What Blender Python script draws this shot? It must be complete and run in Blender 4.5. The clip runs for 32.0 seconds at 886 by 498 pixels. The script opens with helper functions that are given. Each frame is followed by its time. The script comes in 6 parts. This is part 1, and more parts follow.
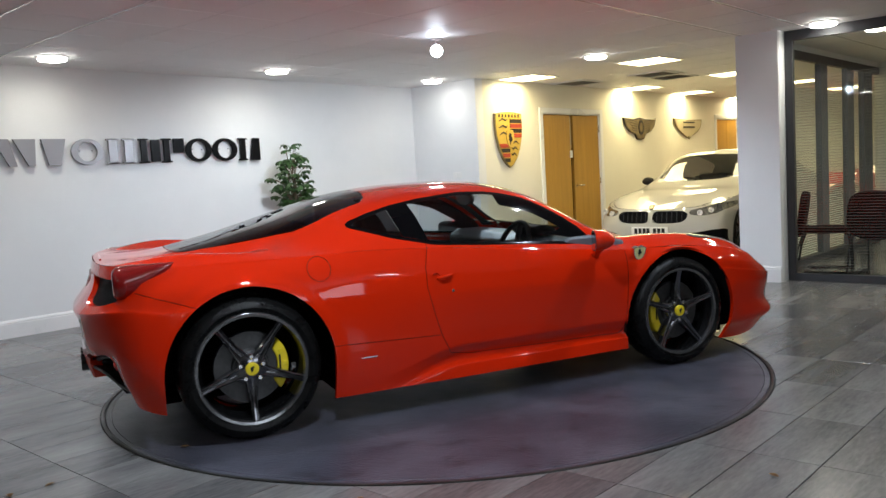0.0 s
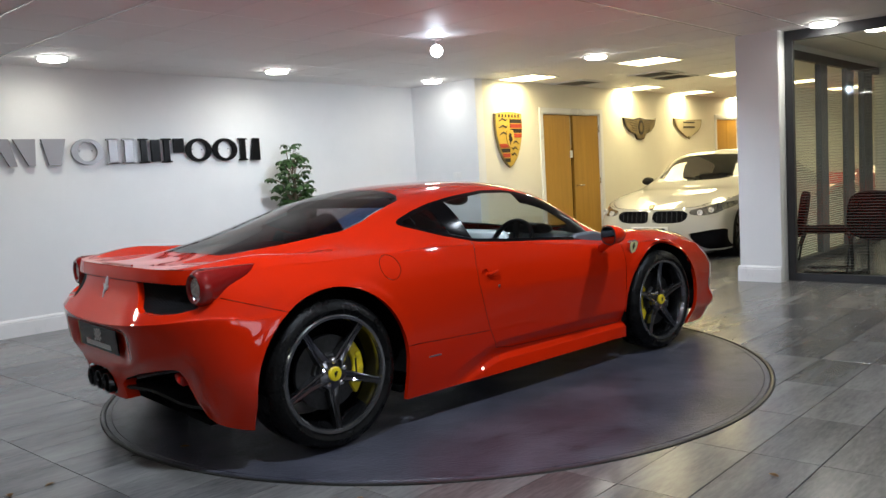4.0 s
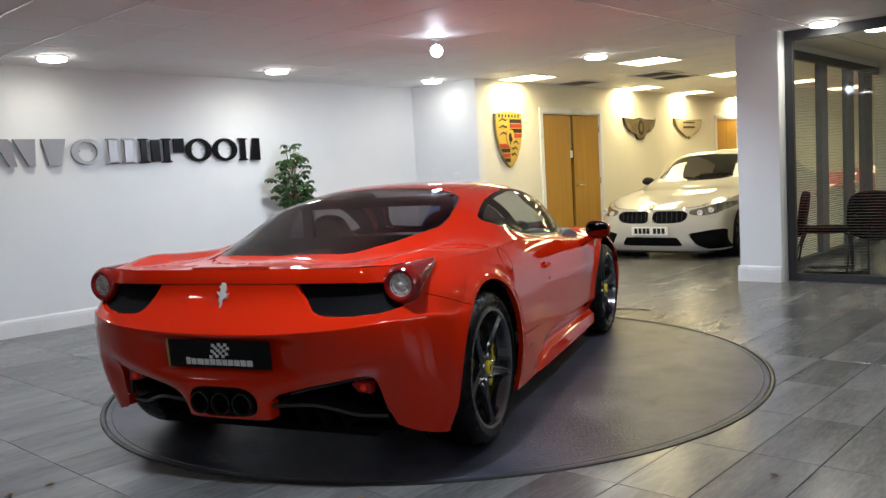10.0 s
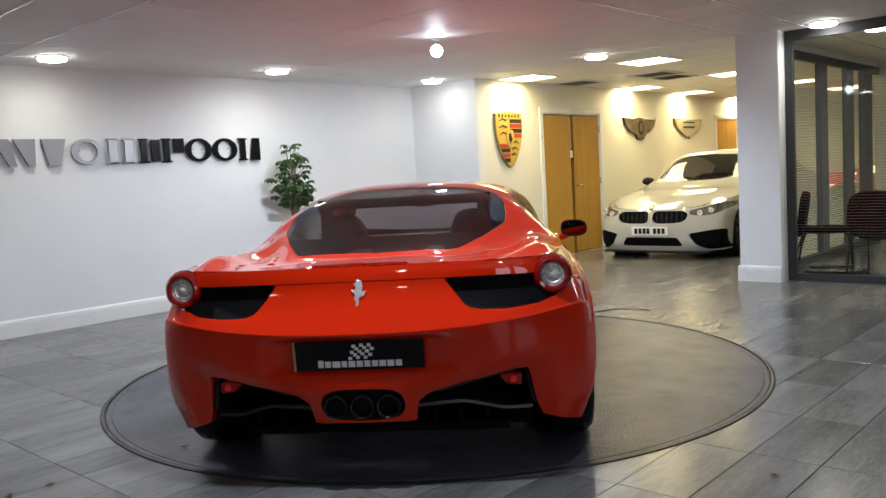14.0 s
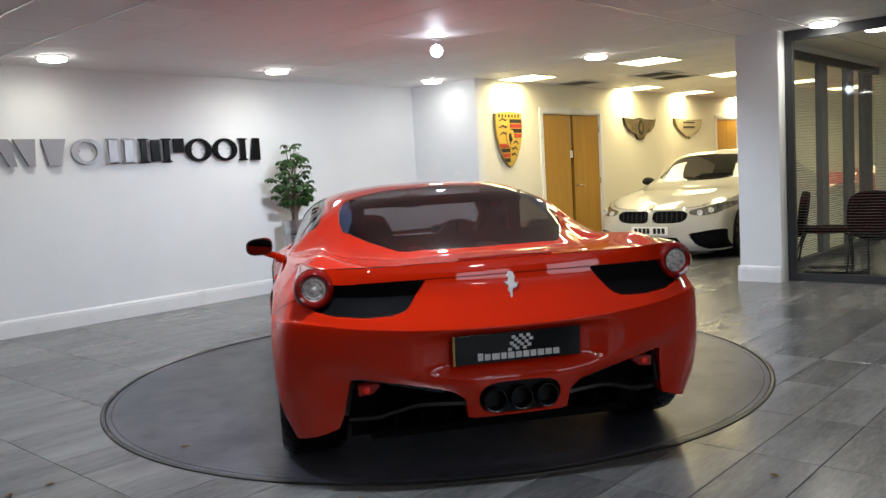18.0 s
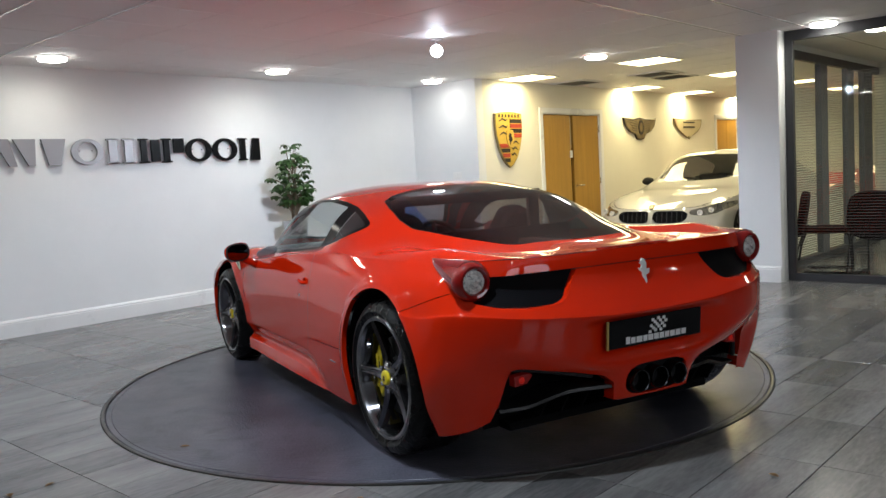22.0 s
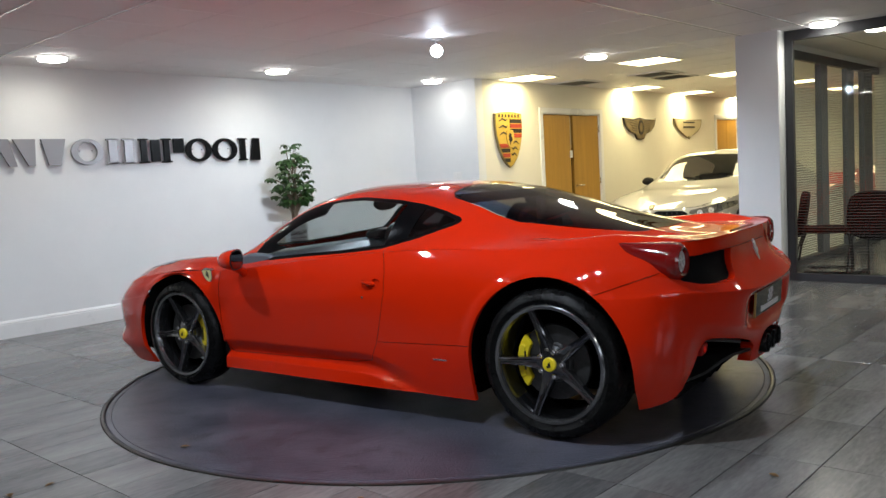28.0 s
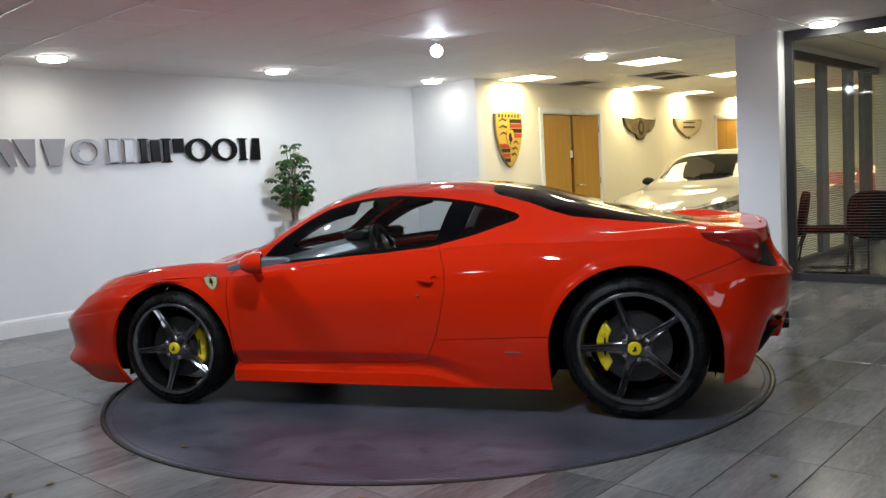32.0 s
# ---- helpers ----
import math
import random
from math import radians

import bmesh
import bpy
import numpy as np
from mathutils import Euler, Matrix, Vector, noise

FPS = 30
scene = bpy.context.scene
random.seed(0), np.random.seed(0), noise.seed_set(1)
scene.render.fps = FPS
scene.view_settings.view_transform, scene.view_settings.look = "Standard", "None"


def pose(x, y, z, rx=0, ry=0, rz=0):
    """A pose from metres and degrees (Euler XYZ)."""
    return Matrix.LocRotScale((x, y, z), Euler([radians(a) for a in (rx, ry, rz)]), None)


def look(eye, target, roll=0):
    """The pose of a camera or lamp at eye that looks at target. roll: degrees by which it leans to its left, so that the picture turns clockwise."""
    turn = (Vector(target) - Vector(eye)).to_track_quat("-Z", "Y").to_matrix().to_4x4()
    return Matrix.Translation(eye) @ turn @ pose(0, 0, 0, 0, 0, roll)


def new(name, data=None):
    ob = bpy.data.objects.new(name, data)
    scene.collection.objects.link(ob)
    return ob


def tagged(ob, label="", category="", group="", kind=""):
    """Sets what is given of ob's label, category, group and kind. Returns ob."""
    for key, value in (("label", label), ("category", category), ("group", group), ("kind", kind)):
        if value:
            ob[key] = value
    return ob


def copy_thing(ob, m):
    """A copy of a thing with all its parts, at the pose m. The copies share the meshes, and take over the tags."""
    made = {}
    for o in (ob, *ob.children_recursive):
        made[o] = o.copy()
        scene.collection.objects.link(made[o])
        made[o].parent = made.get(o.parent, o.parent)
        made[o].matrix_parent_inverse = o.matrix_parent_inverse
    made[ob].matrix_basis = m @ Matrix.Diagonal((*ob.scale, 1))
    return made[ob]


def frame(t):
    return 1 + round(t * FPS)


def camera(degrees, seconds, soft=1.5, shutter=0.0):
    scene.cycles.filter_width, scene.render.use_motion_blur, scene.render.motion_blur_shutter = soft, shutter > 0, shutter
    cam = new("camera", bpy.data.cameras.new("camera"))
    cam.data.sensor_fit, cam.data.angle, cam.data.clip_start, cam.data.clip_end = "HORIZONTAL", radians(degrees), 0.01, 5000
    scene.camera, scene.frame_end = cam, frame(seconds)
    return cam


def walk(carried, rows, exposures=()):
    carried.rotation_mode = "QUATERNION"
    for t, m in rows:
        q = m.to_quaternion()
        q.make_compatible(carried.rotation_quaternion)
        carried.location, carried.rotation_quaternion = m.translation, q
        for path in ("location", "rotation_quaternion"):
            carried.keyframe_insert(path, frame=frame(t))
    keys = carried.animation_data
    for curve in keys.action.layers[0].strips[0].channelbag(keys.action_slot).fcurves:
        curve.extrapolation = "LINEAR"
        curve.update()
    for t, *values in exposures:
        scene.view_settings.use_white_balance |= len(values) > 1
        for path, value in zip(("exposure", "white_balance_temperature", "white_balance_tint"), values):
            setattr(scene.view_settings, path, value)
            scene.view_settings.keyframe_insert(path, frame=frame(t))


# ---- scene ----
TURN_START, TURN_RATE = -24.25, 4.3426      # heading of the turntable, degrees and degrees per second
CAR_ON_DISC = (-0.030, 0.070)               # the car's middle on the disc
ROOM_H = 2.49                               # ceiling height
WALL_A, NIB_X, WALL_B = 4.34, 4.42, 3.20    # logo wall (y), the return (x), the cream wall (y)

cam = camera(56.67, 32.0, soft=1.5)
EYE = Vector((-3.898, -3.648, 1.253))
VIEW = look(EYE, EYE + Vector((0.737, 0.670, -0.0880)), -3.264)
walk(cam, [(0.0, VIEW), (32.0, VIEW)], exposures=[(0.0, 0.0), (32.0, 0.0)])

# ---- world and light ----
world = bpy.data.worlds.new("world")
scene.world = world
world.use_nodes = True
world.node_tree.nodes["Background"].inputs[0].default_value = (0.02, 0.024, 0.03, 1)
world.node_tree.nodes["Background"].inputs[1].default_value = 0.5

WARM = (1.0, 0.85, 0.46)
NEUTRAL = (1.0, 0.985, 0.84)
COOL = (0.78, 0.88, 1.0)


def area_lamp(name, x, y, z, size, watts, colour, spread=160, shape="DISK"):
    d = bpy.data.lights.new(name, "AREA")
    d.shape, d.size, d.energy, d.color, d.spread = shape, size, watts, colour, radians(spread)
    ob = new(name, d)
    ob.location = (x, y, z)
    return ob


def spot_lamp(name, eye, target, watts, colour, cone, blend=0.6, radius=0.04):
    d = bpy.data.lights.new(name, "SPOT")
    d.energy, d.color, d.spot_size, d.spot_blend, d.shadow_soft_size = watts, colour, radians(cone), blend, radius
    ob = new(name, d)
    ob.matrix_world = look(eye, target)
    return ob


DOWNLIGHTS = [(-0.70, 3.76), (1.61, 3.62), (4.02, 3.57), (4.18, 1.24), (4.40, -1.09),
              # these eight are out of view, added as fill for room and car
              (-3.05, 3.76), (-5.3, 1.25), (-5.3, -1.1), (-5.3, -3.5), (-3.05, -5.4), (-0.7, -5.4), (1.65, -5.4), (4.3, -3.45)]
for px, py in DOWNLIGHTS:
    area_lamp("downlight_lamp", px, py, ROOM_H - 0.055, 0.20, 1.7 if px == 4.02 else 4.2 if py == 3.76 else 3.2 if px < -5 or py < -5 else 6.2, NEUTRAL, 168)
PANELS = [(5.12, 2.86), (5.25, 1.16), (7.85, 1.20), (8.20, 2.92), (10.15, 2.92), (12.55, 2.90), (10.4, 1.16), (12.9, 1.16)]
for px, py in PANELS:
    area_lamp("panel_lamp", px, py, ROOM_H - 0.03, 0.56, 16.0, WARM, 170, "SQUARE")
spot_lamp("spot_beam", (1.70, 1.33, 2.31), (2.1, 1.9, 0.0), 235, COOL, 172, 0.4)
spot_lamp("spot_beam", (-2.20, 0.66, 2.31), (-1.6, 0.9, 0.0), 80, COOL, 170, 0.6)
# two unseen beams, added to brighten tail and flanks from the camera side
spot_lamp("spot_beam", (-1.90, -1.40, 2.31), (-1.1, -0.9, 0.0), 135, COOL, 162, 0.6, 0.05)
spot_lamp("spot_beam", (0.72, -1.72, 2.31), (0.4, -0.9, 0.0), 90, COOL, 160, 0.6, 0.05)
WINDOWS = [(-4.6, -3.0), (-2.6, -1.0)]       # shopfront panes in the wall behind the camera
for wa, wb in WINDOWS:
    d = bpy.data.lights.new("window_light", "AREA")
    d.shape, d.size, d.size_y, d.energy, d.color, d.spread = "RECTANGLE", 1.5, 1.15, 17, (0.80, 0.88, 1.0), radians(170)
    ob = new("window_light", d)
    ob.matrix_world = look(((wa + wb) / 2, -7.12, 1.65), ((wa + wb) / 2, 0, 2.9))

# ---- materials ----
def principled(name, colour, rough=0.5, metal=0.0, coat=0.0, spec=0.5):
    m = bpy.data.materials.new(name)
    m.use_nodes = True
    b = m.node_tree.nodes["Principled BSDF"]
    b.inputs["Base Color"].default_value = (*colour, 1)
    b.inputs["Roughness"].default_value = rough
    b.inputs["Metallic"].default_value = metal
    b.inputs["Coat Weight"].default_value = coat
    b.inputs["Coat Roughness"].default_value = 0.03
    b.inputs["Specular IOR Level"].default_value = spec
    return m


def node(m, kind, **values):
    n = m.node_tree.nodes.new(kind)
    for key, v in values.items():
        if key in n.inputs:
            n.inputs[key].default_value = v
    return n


def join(m, a, ao, b, bi):
    m.node_tree.links.new(a.outputs[ao], b.inputs[bi])


def ramp(m, fac_node, fac_out, stops):
    r = m.node_tree.nodes.new("ShaderNodeValToRGB")
    e = r.color_ramp.elements
    e[0].position, e[0].color = stops[0][0], (*stops[0][1], 1)
    e[1].position, e[1].color = stops[-1][0], (*stops[-1][1], 1)
    for p, c in stops[1:-1]:
        x = e.new(p)
        x.color = (*c, 1)
    join(m, fac_node, fac_out, r, "Fac")
    return r


def mottled(name, dark, light, scale, rough=(0.4, 0.6), bump=0.1, fine=60.0, stretch=(1, 1, 1), metal=0.0, coat=0.0, spec=0.5, by_piece=0.0, island=False):
    """Two scales of noise in the colour, the fine one in the roughness and the relief."""
    m = principled(name, light, rough[1], metal, coat, spec)
    b = m.node_tree.nodes["Principled BSDF"]
    co = node(m, "ShaderNodeTexCoord")
    mp = node(m, "ShaderNodeMapping")
    mp.inputs["Scale"].default_value = stretch
    join(m, co, "Object", mp, "Vector")
    src = mp
    if by_piece:
        info = node(m, "ShaderNodeNewGeometry" if island else "ShaderNodeObjectInfo")
        pick = "Random Per Island" if island else "Random"
        mul = m.node_tree.nodes.new("ShaderNodeVectorMath")
        mul.operation = "MULTIPLY_ADD"
        mul.inputs[1].default_value = (37.0, 53.0, 11.0)
        join(m, info, pick, mul, 0)
        join(m, mp, "Vector", mul, 2)
        src = mul
    n1 = node(m, "ShaderNodeTexNoise", Scale=scale, Detail=6.0, Roughness=0.62)
    n2 = node(m, "ShaderNodeTexNoise", Scale=fine, Detail=4.0, Roughness=0.6)
    join(m, src, 0, n1, "Vector")
    join(m, src, 0, n2, "Vector")
    mixn = m.node_tree.nodes.new("ShaderNodeMath")
    mixn.operation = "MULTIPLY_ADD"
    mixn.inputs[1].default_value = 0.35
    join(m, n2, "Fac", mixn, 0)
    sc = m.node_tree.nodes.new("ShaderNodeMath")
    sc.operation = "MULTIPLY"
    sc.inputs[1].default_value = 0.65
    join(m, n1, "Fac", sc, 0)
    join(m, sc, 0, mixn, 2)
    fac = mixn
    if by_piece:
        add = m.node_tree.nodes.new("ShaderNodeMath")
        add.operation = "MULTIPLY_ADD"
        add.inputs[1].default_value = by_piece
        join(m, info, pick, add, 0)
        sub = m.node_tree.nodes.new("ShaderNodeMath")
        sub.operation = "SUBTRACT"
        sub.inputs[1].default_value = by_piece / 2
        join(m, mixn, 0, sub, 0)
        join(m, sub, 0, add, 2)
        fac = add
    r = ramp(m, fac, 0, [(0.32, dark), (0.68, light)])
    join(m, r, "Color", b, "Base Color")
    rr = m.node_tree.nodes.new("ShaderNodeMapRange")
    rr.inputs[1].default_value, rr.inputs[2].default_value = 0.35, 0.65
    rr.inputs[3].default_value, rr.inputs[4].default_value = rough
    join(m, n1, "Fac", rr, 0)
    join(m, rr, 0, b, "Roughness")
    if bump:
        bp = node(m, "ShaderNodeBump", Strength=bump, Distance=0.01)
        join(m, n2, "Fac", bp, "Height")
        join(m, bp, "Normal", b, "Normal")
    return m


def glow(name, colour, power):
    m = principled(name, colour, 0.4)
    b = m.node_tree.nodes["Principled BSDF"]
    b.inputs["Emission Color"].default_value = (*colour, 1)
    b.inputs["Emission Strength"].default_value = power
    return m


def glass(name, tint, rough=0.0, base=0.045):
    """Thin pane: lets light straight through with a tint and mirrors by the angle."""
    m = bpy.data.materials.new(name)
    m.use_nodes = True
    nt = m.node_tree
    nt.nodes.remove(nt.nodes["Principled BSDF"])
    out = nt.nodes["Material Output"]
    tr = nt.nodes.new("ShaderNodeBsdfTransparent")
    tr.inputs["Color"].default_value = (*tint, 1)
    gl = nt.nodes.new("ShaderNodeBsdfGlossy")
    gl.inputs["Roughness"].default_value = rough
    lw = nt.nodes.new("ShaderNodeLayerWeight")
    lw.inputs["Blend"].default_value = 0.5
    pw = nt.nodes.new("ShaderNodeMath")
    pw.operation = "POWER"
    pw.inputs[1].default_value = 5.0
    nt.links.new(lw.outputs["Facing"], pw.inputs[0])
    fr = nt.nodes.new("ShaderNodeMath")
    fr.operation = "MULTIPLY_ADD"
    fr.inputs[1].default_value, fr.inputs[2].default_value = 0.9, base
    nt.links.new(pw.outputs[0], fr.inputs[0])
    mx = nt.nodes.new("ShaderNodeMixShader")
    nt.links.new(fr.outputs[0], mx.inputs[0])
    nt.links.new(tr.outputs[0], mx.inputs[1])
    nt.links.new(gl.outputs[0], mx.inputs[2])
    nt.links.new(mx.outputs[0], out.inputs[0])
    return m


M = {}
M["white_wall"] = mottled("white_wall_paint", (0.72, 0.735, 0.745), (0.80, 0.81, 0.82), 1.3, (0.55, 0.7), 0.05, 240)
M["cream_wall"] = mottled("cream_wall_paint", (0.72, 0.69, 0.60), (0.80, 0.77, 0.68), 1.3, (0.5, 0.65), 0.05, 240)
# dark grey for the unseen walls, so the car's paint reflects less light
M["grey_wall"] = mottled("unseen_wall_dark_grey", (0.10, 0.10, 0.11), (0.13, 0.13, 0.14), 1.3, (0.55, 0.7), 0.05, 240)
M["skirting"] = mottled("white_gloss_wood", (0.74, 0.74, 0.75), (0.82, 0.82, 0.82), 3.0, (0.25, 0.4), 0.03, 120)
M["ceiling"] = mottled("ceiling_panel", (0.74, 0.725, 0.73), (0.82, 0.805, 0.81), 0.9, (0.5, 0.7), 0.06, 160)
# extra white and gloss for the few ceiling bars that look lit
M["tbar"] = principled("ceiling_bar_lit", (0.9, 0.9, 0.9), 0.22, 0.0, 0.6)
M["tile"] = mottled("slate_look_tile", (0.080, 0.080, 0.082), (0.215, 0.211, 0.206), 1.8, (0.20, 0.27), 0.025, 24, (0.55, 2.6, 1), by_piece=0.20)
M["tile_far"] = mottled("slate_look_tile_far", (0.080, 0.080, 0.082), (0.215, 0.211, 0.206), 1.8, (0.20, 0.27), 0.025, 24, (0.55, 2.6, 1), by_piece=0.20, island=True)
M["grout"] = mottled("dark_grout", (0.05, 0.05, 0.05), (0.09, 0.09, 0.09), 8, (0.7, 0.9), 0.1)
M["disc"] = principled("turntable_rubber", (0.07, 0.07, 0.09), 0.3)
_d = M["disc"]
_b = _d.node_tree.nodes["Principled BSDF"]
_c = node(_d, "ShaderNodeTexCoord")
_wide = node(_d, "ShaderNodeTexNoise", Scale=1.7, Detail=5.0, Roughness=0.55)
_spot = node(_d, "ShaderNodeTexNoise", Scale=8.5, Detail=3.0, Roughness=0.5)
_sheen = node(_d, "ShaderNodeTexNoise", Scale=5.0, Detail=2.0, Roughness=0.5)
_grain = node(_d, "ShaderNodeTexNoise", Scale=60.0, Detail=3.0, Roughness=0.6)
for _n in (_wide, _spot, _sheen, _grain):
    join(_d, _c, "Object", _n, "Vector")
_base = ramp(_d, _wide, "Fac", [(0.36, (0.040, 0.042, 0.060)), (0.52, (0.068, 0.069, 0.092)), (0.66, (0.100, 0.100, 0.128))])
_stain = ramp(_d, _spot, "Fac", [(0.54, (1, 1, 1)), (0.76, (0.35, 0.35, 0.37))])
_mul = _d.node_tree.nodes.new("ShaderNodeMixRGB")
_mul.blend_type = "MULTIPLY"
_mul.inputs[0].default_value = 1.0
join(_d, _base, "Color", _mul, 1)
join(_d, _stain, "Color", _mul, 2)
join(_d, _mul, "Color", _b, "Base Color")
_rr = _d.node_tree.nodes.new("ShaderNodeMapRange")
_rr.inputs[1].default_value, _rr.inputs[2].default_value, _rr.inputs[3].default_value, _rr.inputs[4].default_value = 0.3, 0.7, 0.29, 0.36
join(_d, _sheen, "Fac", _rr, 0)
join(_d, _rr, 0, _b, "Roughness")
_bp = node(_d, "ShaderNodeBump", Strength=0.5, Distance=0.008)
join(_d, _grain, "Fac", _bp, "Height")
join(_d, _bp, "Normal", _b, "Normal")
M["rim_metal"] = mottled("worn_black_steel", (0.02, 0.02, 0.02), (0.07, 0.07, 0.065), 5, (0.3, 0.5), 0.06, 80, metal=0.4)
M["black"] = principled("black_plastic", (0.008, 0.008, 0.0085), 0.42, spec=0.25)
M["under"] = principled("underbody_black", (0.006, 0.006, 0.006), 0.9, spec=0.05)
M["gap"] = principled("shut_line_black", (0.01, 0.004, 0.003), 0.8)
M["rubber"] = mottled("tyre_rubber", (0.003, 0.003, 0.003), (0.007, 0.007, 0.007), 9, (0.22, 0.36), 0.5, 60, spec=0.13)
M["red"] = principled("red_car_paint", (0.60, 0.019, 0.002), 0.5, 0.0, 1.0, 0.0)
M["red"].node_tree.nodes["Principled BSDF"].inputs["Coat IOR"].default_value = 1.5
M["blue_glass"] = glass("blue_corner_glass", (0.07, 0.12, 0.26))
M["quarter_glass"] = glass("black_quarter_glass", (0.06, 0.06, 0.066))
M["gloss_black"] = principled("gloss_black_trim", (0.003, 0.003, 0.0035), 0.15, spec=0.08)
M["cloth_black"] = mottled("black_leather", (0.006, 0.006, 0.0065), (0.014, 0.014, 0.015), 12, (0.55, 0.75), 0.1, 160, spec=0.25)
M["lamp_dark"] = principled("dark_lamp_glass", (0.02, 0.02, 0.022), 0.05, 0.0, 0.6)
M["engine"] = mottled("engine_black", (0.01, 0.01, 0.01), (0.04, 0.04, 0.04), 8, (0.4, 0.6), 0.1, 50)
M["engine_red"] = principled("engine_red_cover", (0.25, 0.012, 0.006), 0.5)
M["dash"] = mottled("blue_grey_leather", (0.075, 0.095, 0.115), (0.12, 0.145, 0.165), 5, (0.4, 0.55), 0.08, 150)
M["brake"] = mottled("brake_disc_grey", (0.05, 0.05, 0.05), (0.11, 0.11, 0.11), 5, (0.3, 0.45), 0.02, 60, metal=0.8)
M["red_lens"] = principled("red_lens", (0.19, 0.005, 0.004), 0.08, 0.0, 0.8, 0.4)
M["reflector"] = mottled("clear_reflector", (0.32, 0.32, 0.32), (0.82, 0.81, 0.78), 60, (0.2, 0.4), 0.3, 120, metal=0.3)
# faint emission imitates light caught by the red fog lenses
M["fog_glint"] = glow("fog_glint_red", (0.60, 0.015, 0.008), 0.18)
M["fog"] = glow("fog_lens_red_glow", (0.22, 0.006, 0.004), 0.08)
M["grey_plastic"] = principled("dark_grey_plastic", (0.013, 0.013, 0.014), 0.42)
M["pipe"] = principled("black_chrome", (0.05, 0.05, 0.052), 0.18, 0.9)
M["plate"] = principled("black_acrylic", (0.006, 0.006, 0.007), 0.06, 0.0, 0.0, 0.25)
M["yellow_dull"] = principled("yellowed_plastic", (0.45, 0.34, 0.10), 0.4)
M["white"] = principled("white_print", (0.8, 0.8, 0.8), 0.5)
M["shield_yellow"] = principled("pale_yellow_enamel", (0.82, 0.76, 0.36), 0.3, 0.0, 0.5)
M["silver"] = principled("silver_trim", (0.72, 0.71, 0.70), 0.28, 0.6)
M["mirror"] = principled("mirror_glass", (0.13, 0.14, 0.15), 0.03, 1.0)
M["oak"] = mottled("oak_veneer", (0.36, 0.185, 0.028), (0.52, 0.29, 0.055), 2.0, (0.3, 0.45), 0.05, 30, (7, 7, 0.5))
M["alloy"] = mottled("grey_alloy", (0.19, 0.19, 0.195), (0.27, 0.27, 0.275), 6, (0.12, 0.2), 0.0, 60, metal=0.85)
M["alloy_dark"] = mottled("dark_alloy", (0.10, 0.10, 0.105), (0.16, 0.16, 0.17), 6, (0.08, 0.14), 0.0, 60, metal=0.95, coat=1.0)
M["chrome"] = principled("chrome", (0.75, 0.75, 0.76), 0.12, 1.0)
M["steel"] = mottled("brushed_steel", (0.42, 0.42, 0.43), (0.58, 0.58, 0.6), 4, (0.25, 0.4), 0.02, 120, (1, 1, 12), metal=1.0)
M["yellow"] = principled("yellow_enamel", (0.80, 0.62, 0.015), 0.35, 0.0, 0.4)
M["lens_white"] = glow("lamp_glass", (1.0, 0.97, 0.9), 22.0)
M["panel_glow"] = glow("light_panel_diffuser", WARM, 9.0)
M["cool_glow"] = glow("spot_bulb_glow", COOL, 80.0)
M["car_glass"] = glass("car_window_glass", (0.76, 0.80, 0.80))
M["dark_glass"] = glass("dark_rear_glass", (0.27, 0.26, 0.28))
M["clear_glass"] = glass("partition_glass", (0.95, 0.97, 0.95), base=0.018)
M["frame_grey"] = mottled("grey_metal_frame", (0.030, 0.032, 0.036), (0.05, 0.052, 0.056), 4, (0.35, 0.5), 0.02, 90, metal=0.3)
M["post_grey"] = mottled("blue_grey_post", (0.085, 0.092, 0.105), (0.12, 0.128, 0.14), 4, (0.4, 0.55), 0.02, 90)
M["white_car"] = principled("white_car_paint", (0.43, 0.42, 0.385), 0.5, 0.0, 1.0, 0.2)
M["mesh"] = principled("perforated_black_mesh", (0.004, 0.004, 0.005), 0.6, spec=0.05)
_m = M["mesh"]
_co = node(_m, "ShaderNodeTexCoord")
_vo = node(_m, "ShaderNodeTexVoronoi", Scale=150.0, Randomness=0.0)
join(_m, _co, "Object", _vo, "Vector")
_bp = node(_m, "ShaderNodeBump", Strength=0.2, Distance=0.004)
join(_m, _vo, "Distance", _bp, "Height")
join(_m, _bp, "Normal", _m.node_tree.nodes["Principled BSDF"], "Normal")
M["leaf"] = mottled("leaf_green", (0.018, 0.05, 0.012), (0.06, 0.14, 0.035), 14, (0.35, 0.5), 0.0, 60)
M["bark"] = mottled("bark", (0.10, 0.07, 0.045), (0.22, 0.17, 0.12), 18, (0.7, 0.9), 0.3, 60, (1, 1, 0.3))


M["slat"] = principled("pale_blind_slat", (0.70, 0.70, 0.62), 0.5)
M["stripe"] = principled("etched_stripe", (0.16, 0.155, 0.15), 0.6)
M["chair_red"] = mottled("dark_red_fabric", (0.004, 0.0016, 0.0018), (0.007, 0.0026, 0.003), 20, (0.8, 0.95), 0.2, 200, spec=0.1)
M["gold"] = mottled("gold_paint", (0.62, 0.40, 0.06), (0.78, 0.54, 0.12), 6, (0.3, 0.45), 0.02, 80, metal=0.15)
M["crest_red"] = principled("crest_red", (0.45, 0.06, 0.03), 0.4)
M["crest_black"] = principled("crest_black", (0.03, 0.022, 0.015), 0.4)
M["bronze"] = mottled("aged_bronze", (0.16, 0.12, 0.06), (0.36, 0.29, 0.16), 9, (0.35, 0.5), 0.05, 60, metal=0.5)
M["champagne"] = mottled("champagne_metal", (0.50, 0.44, 0.28), (0.66, 0.58, 0.38), 7, (0.3, 0.45), 0.02, 60, metal=0.4)
# near-black colour that stands for shade in unlit hollows
M["shade_black"] = principled("shade_black", (0.02, 0.017, 0.014), 0.9)
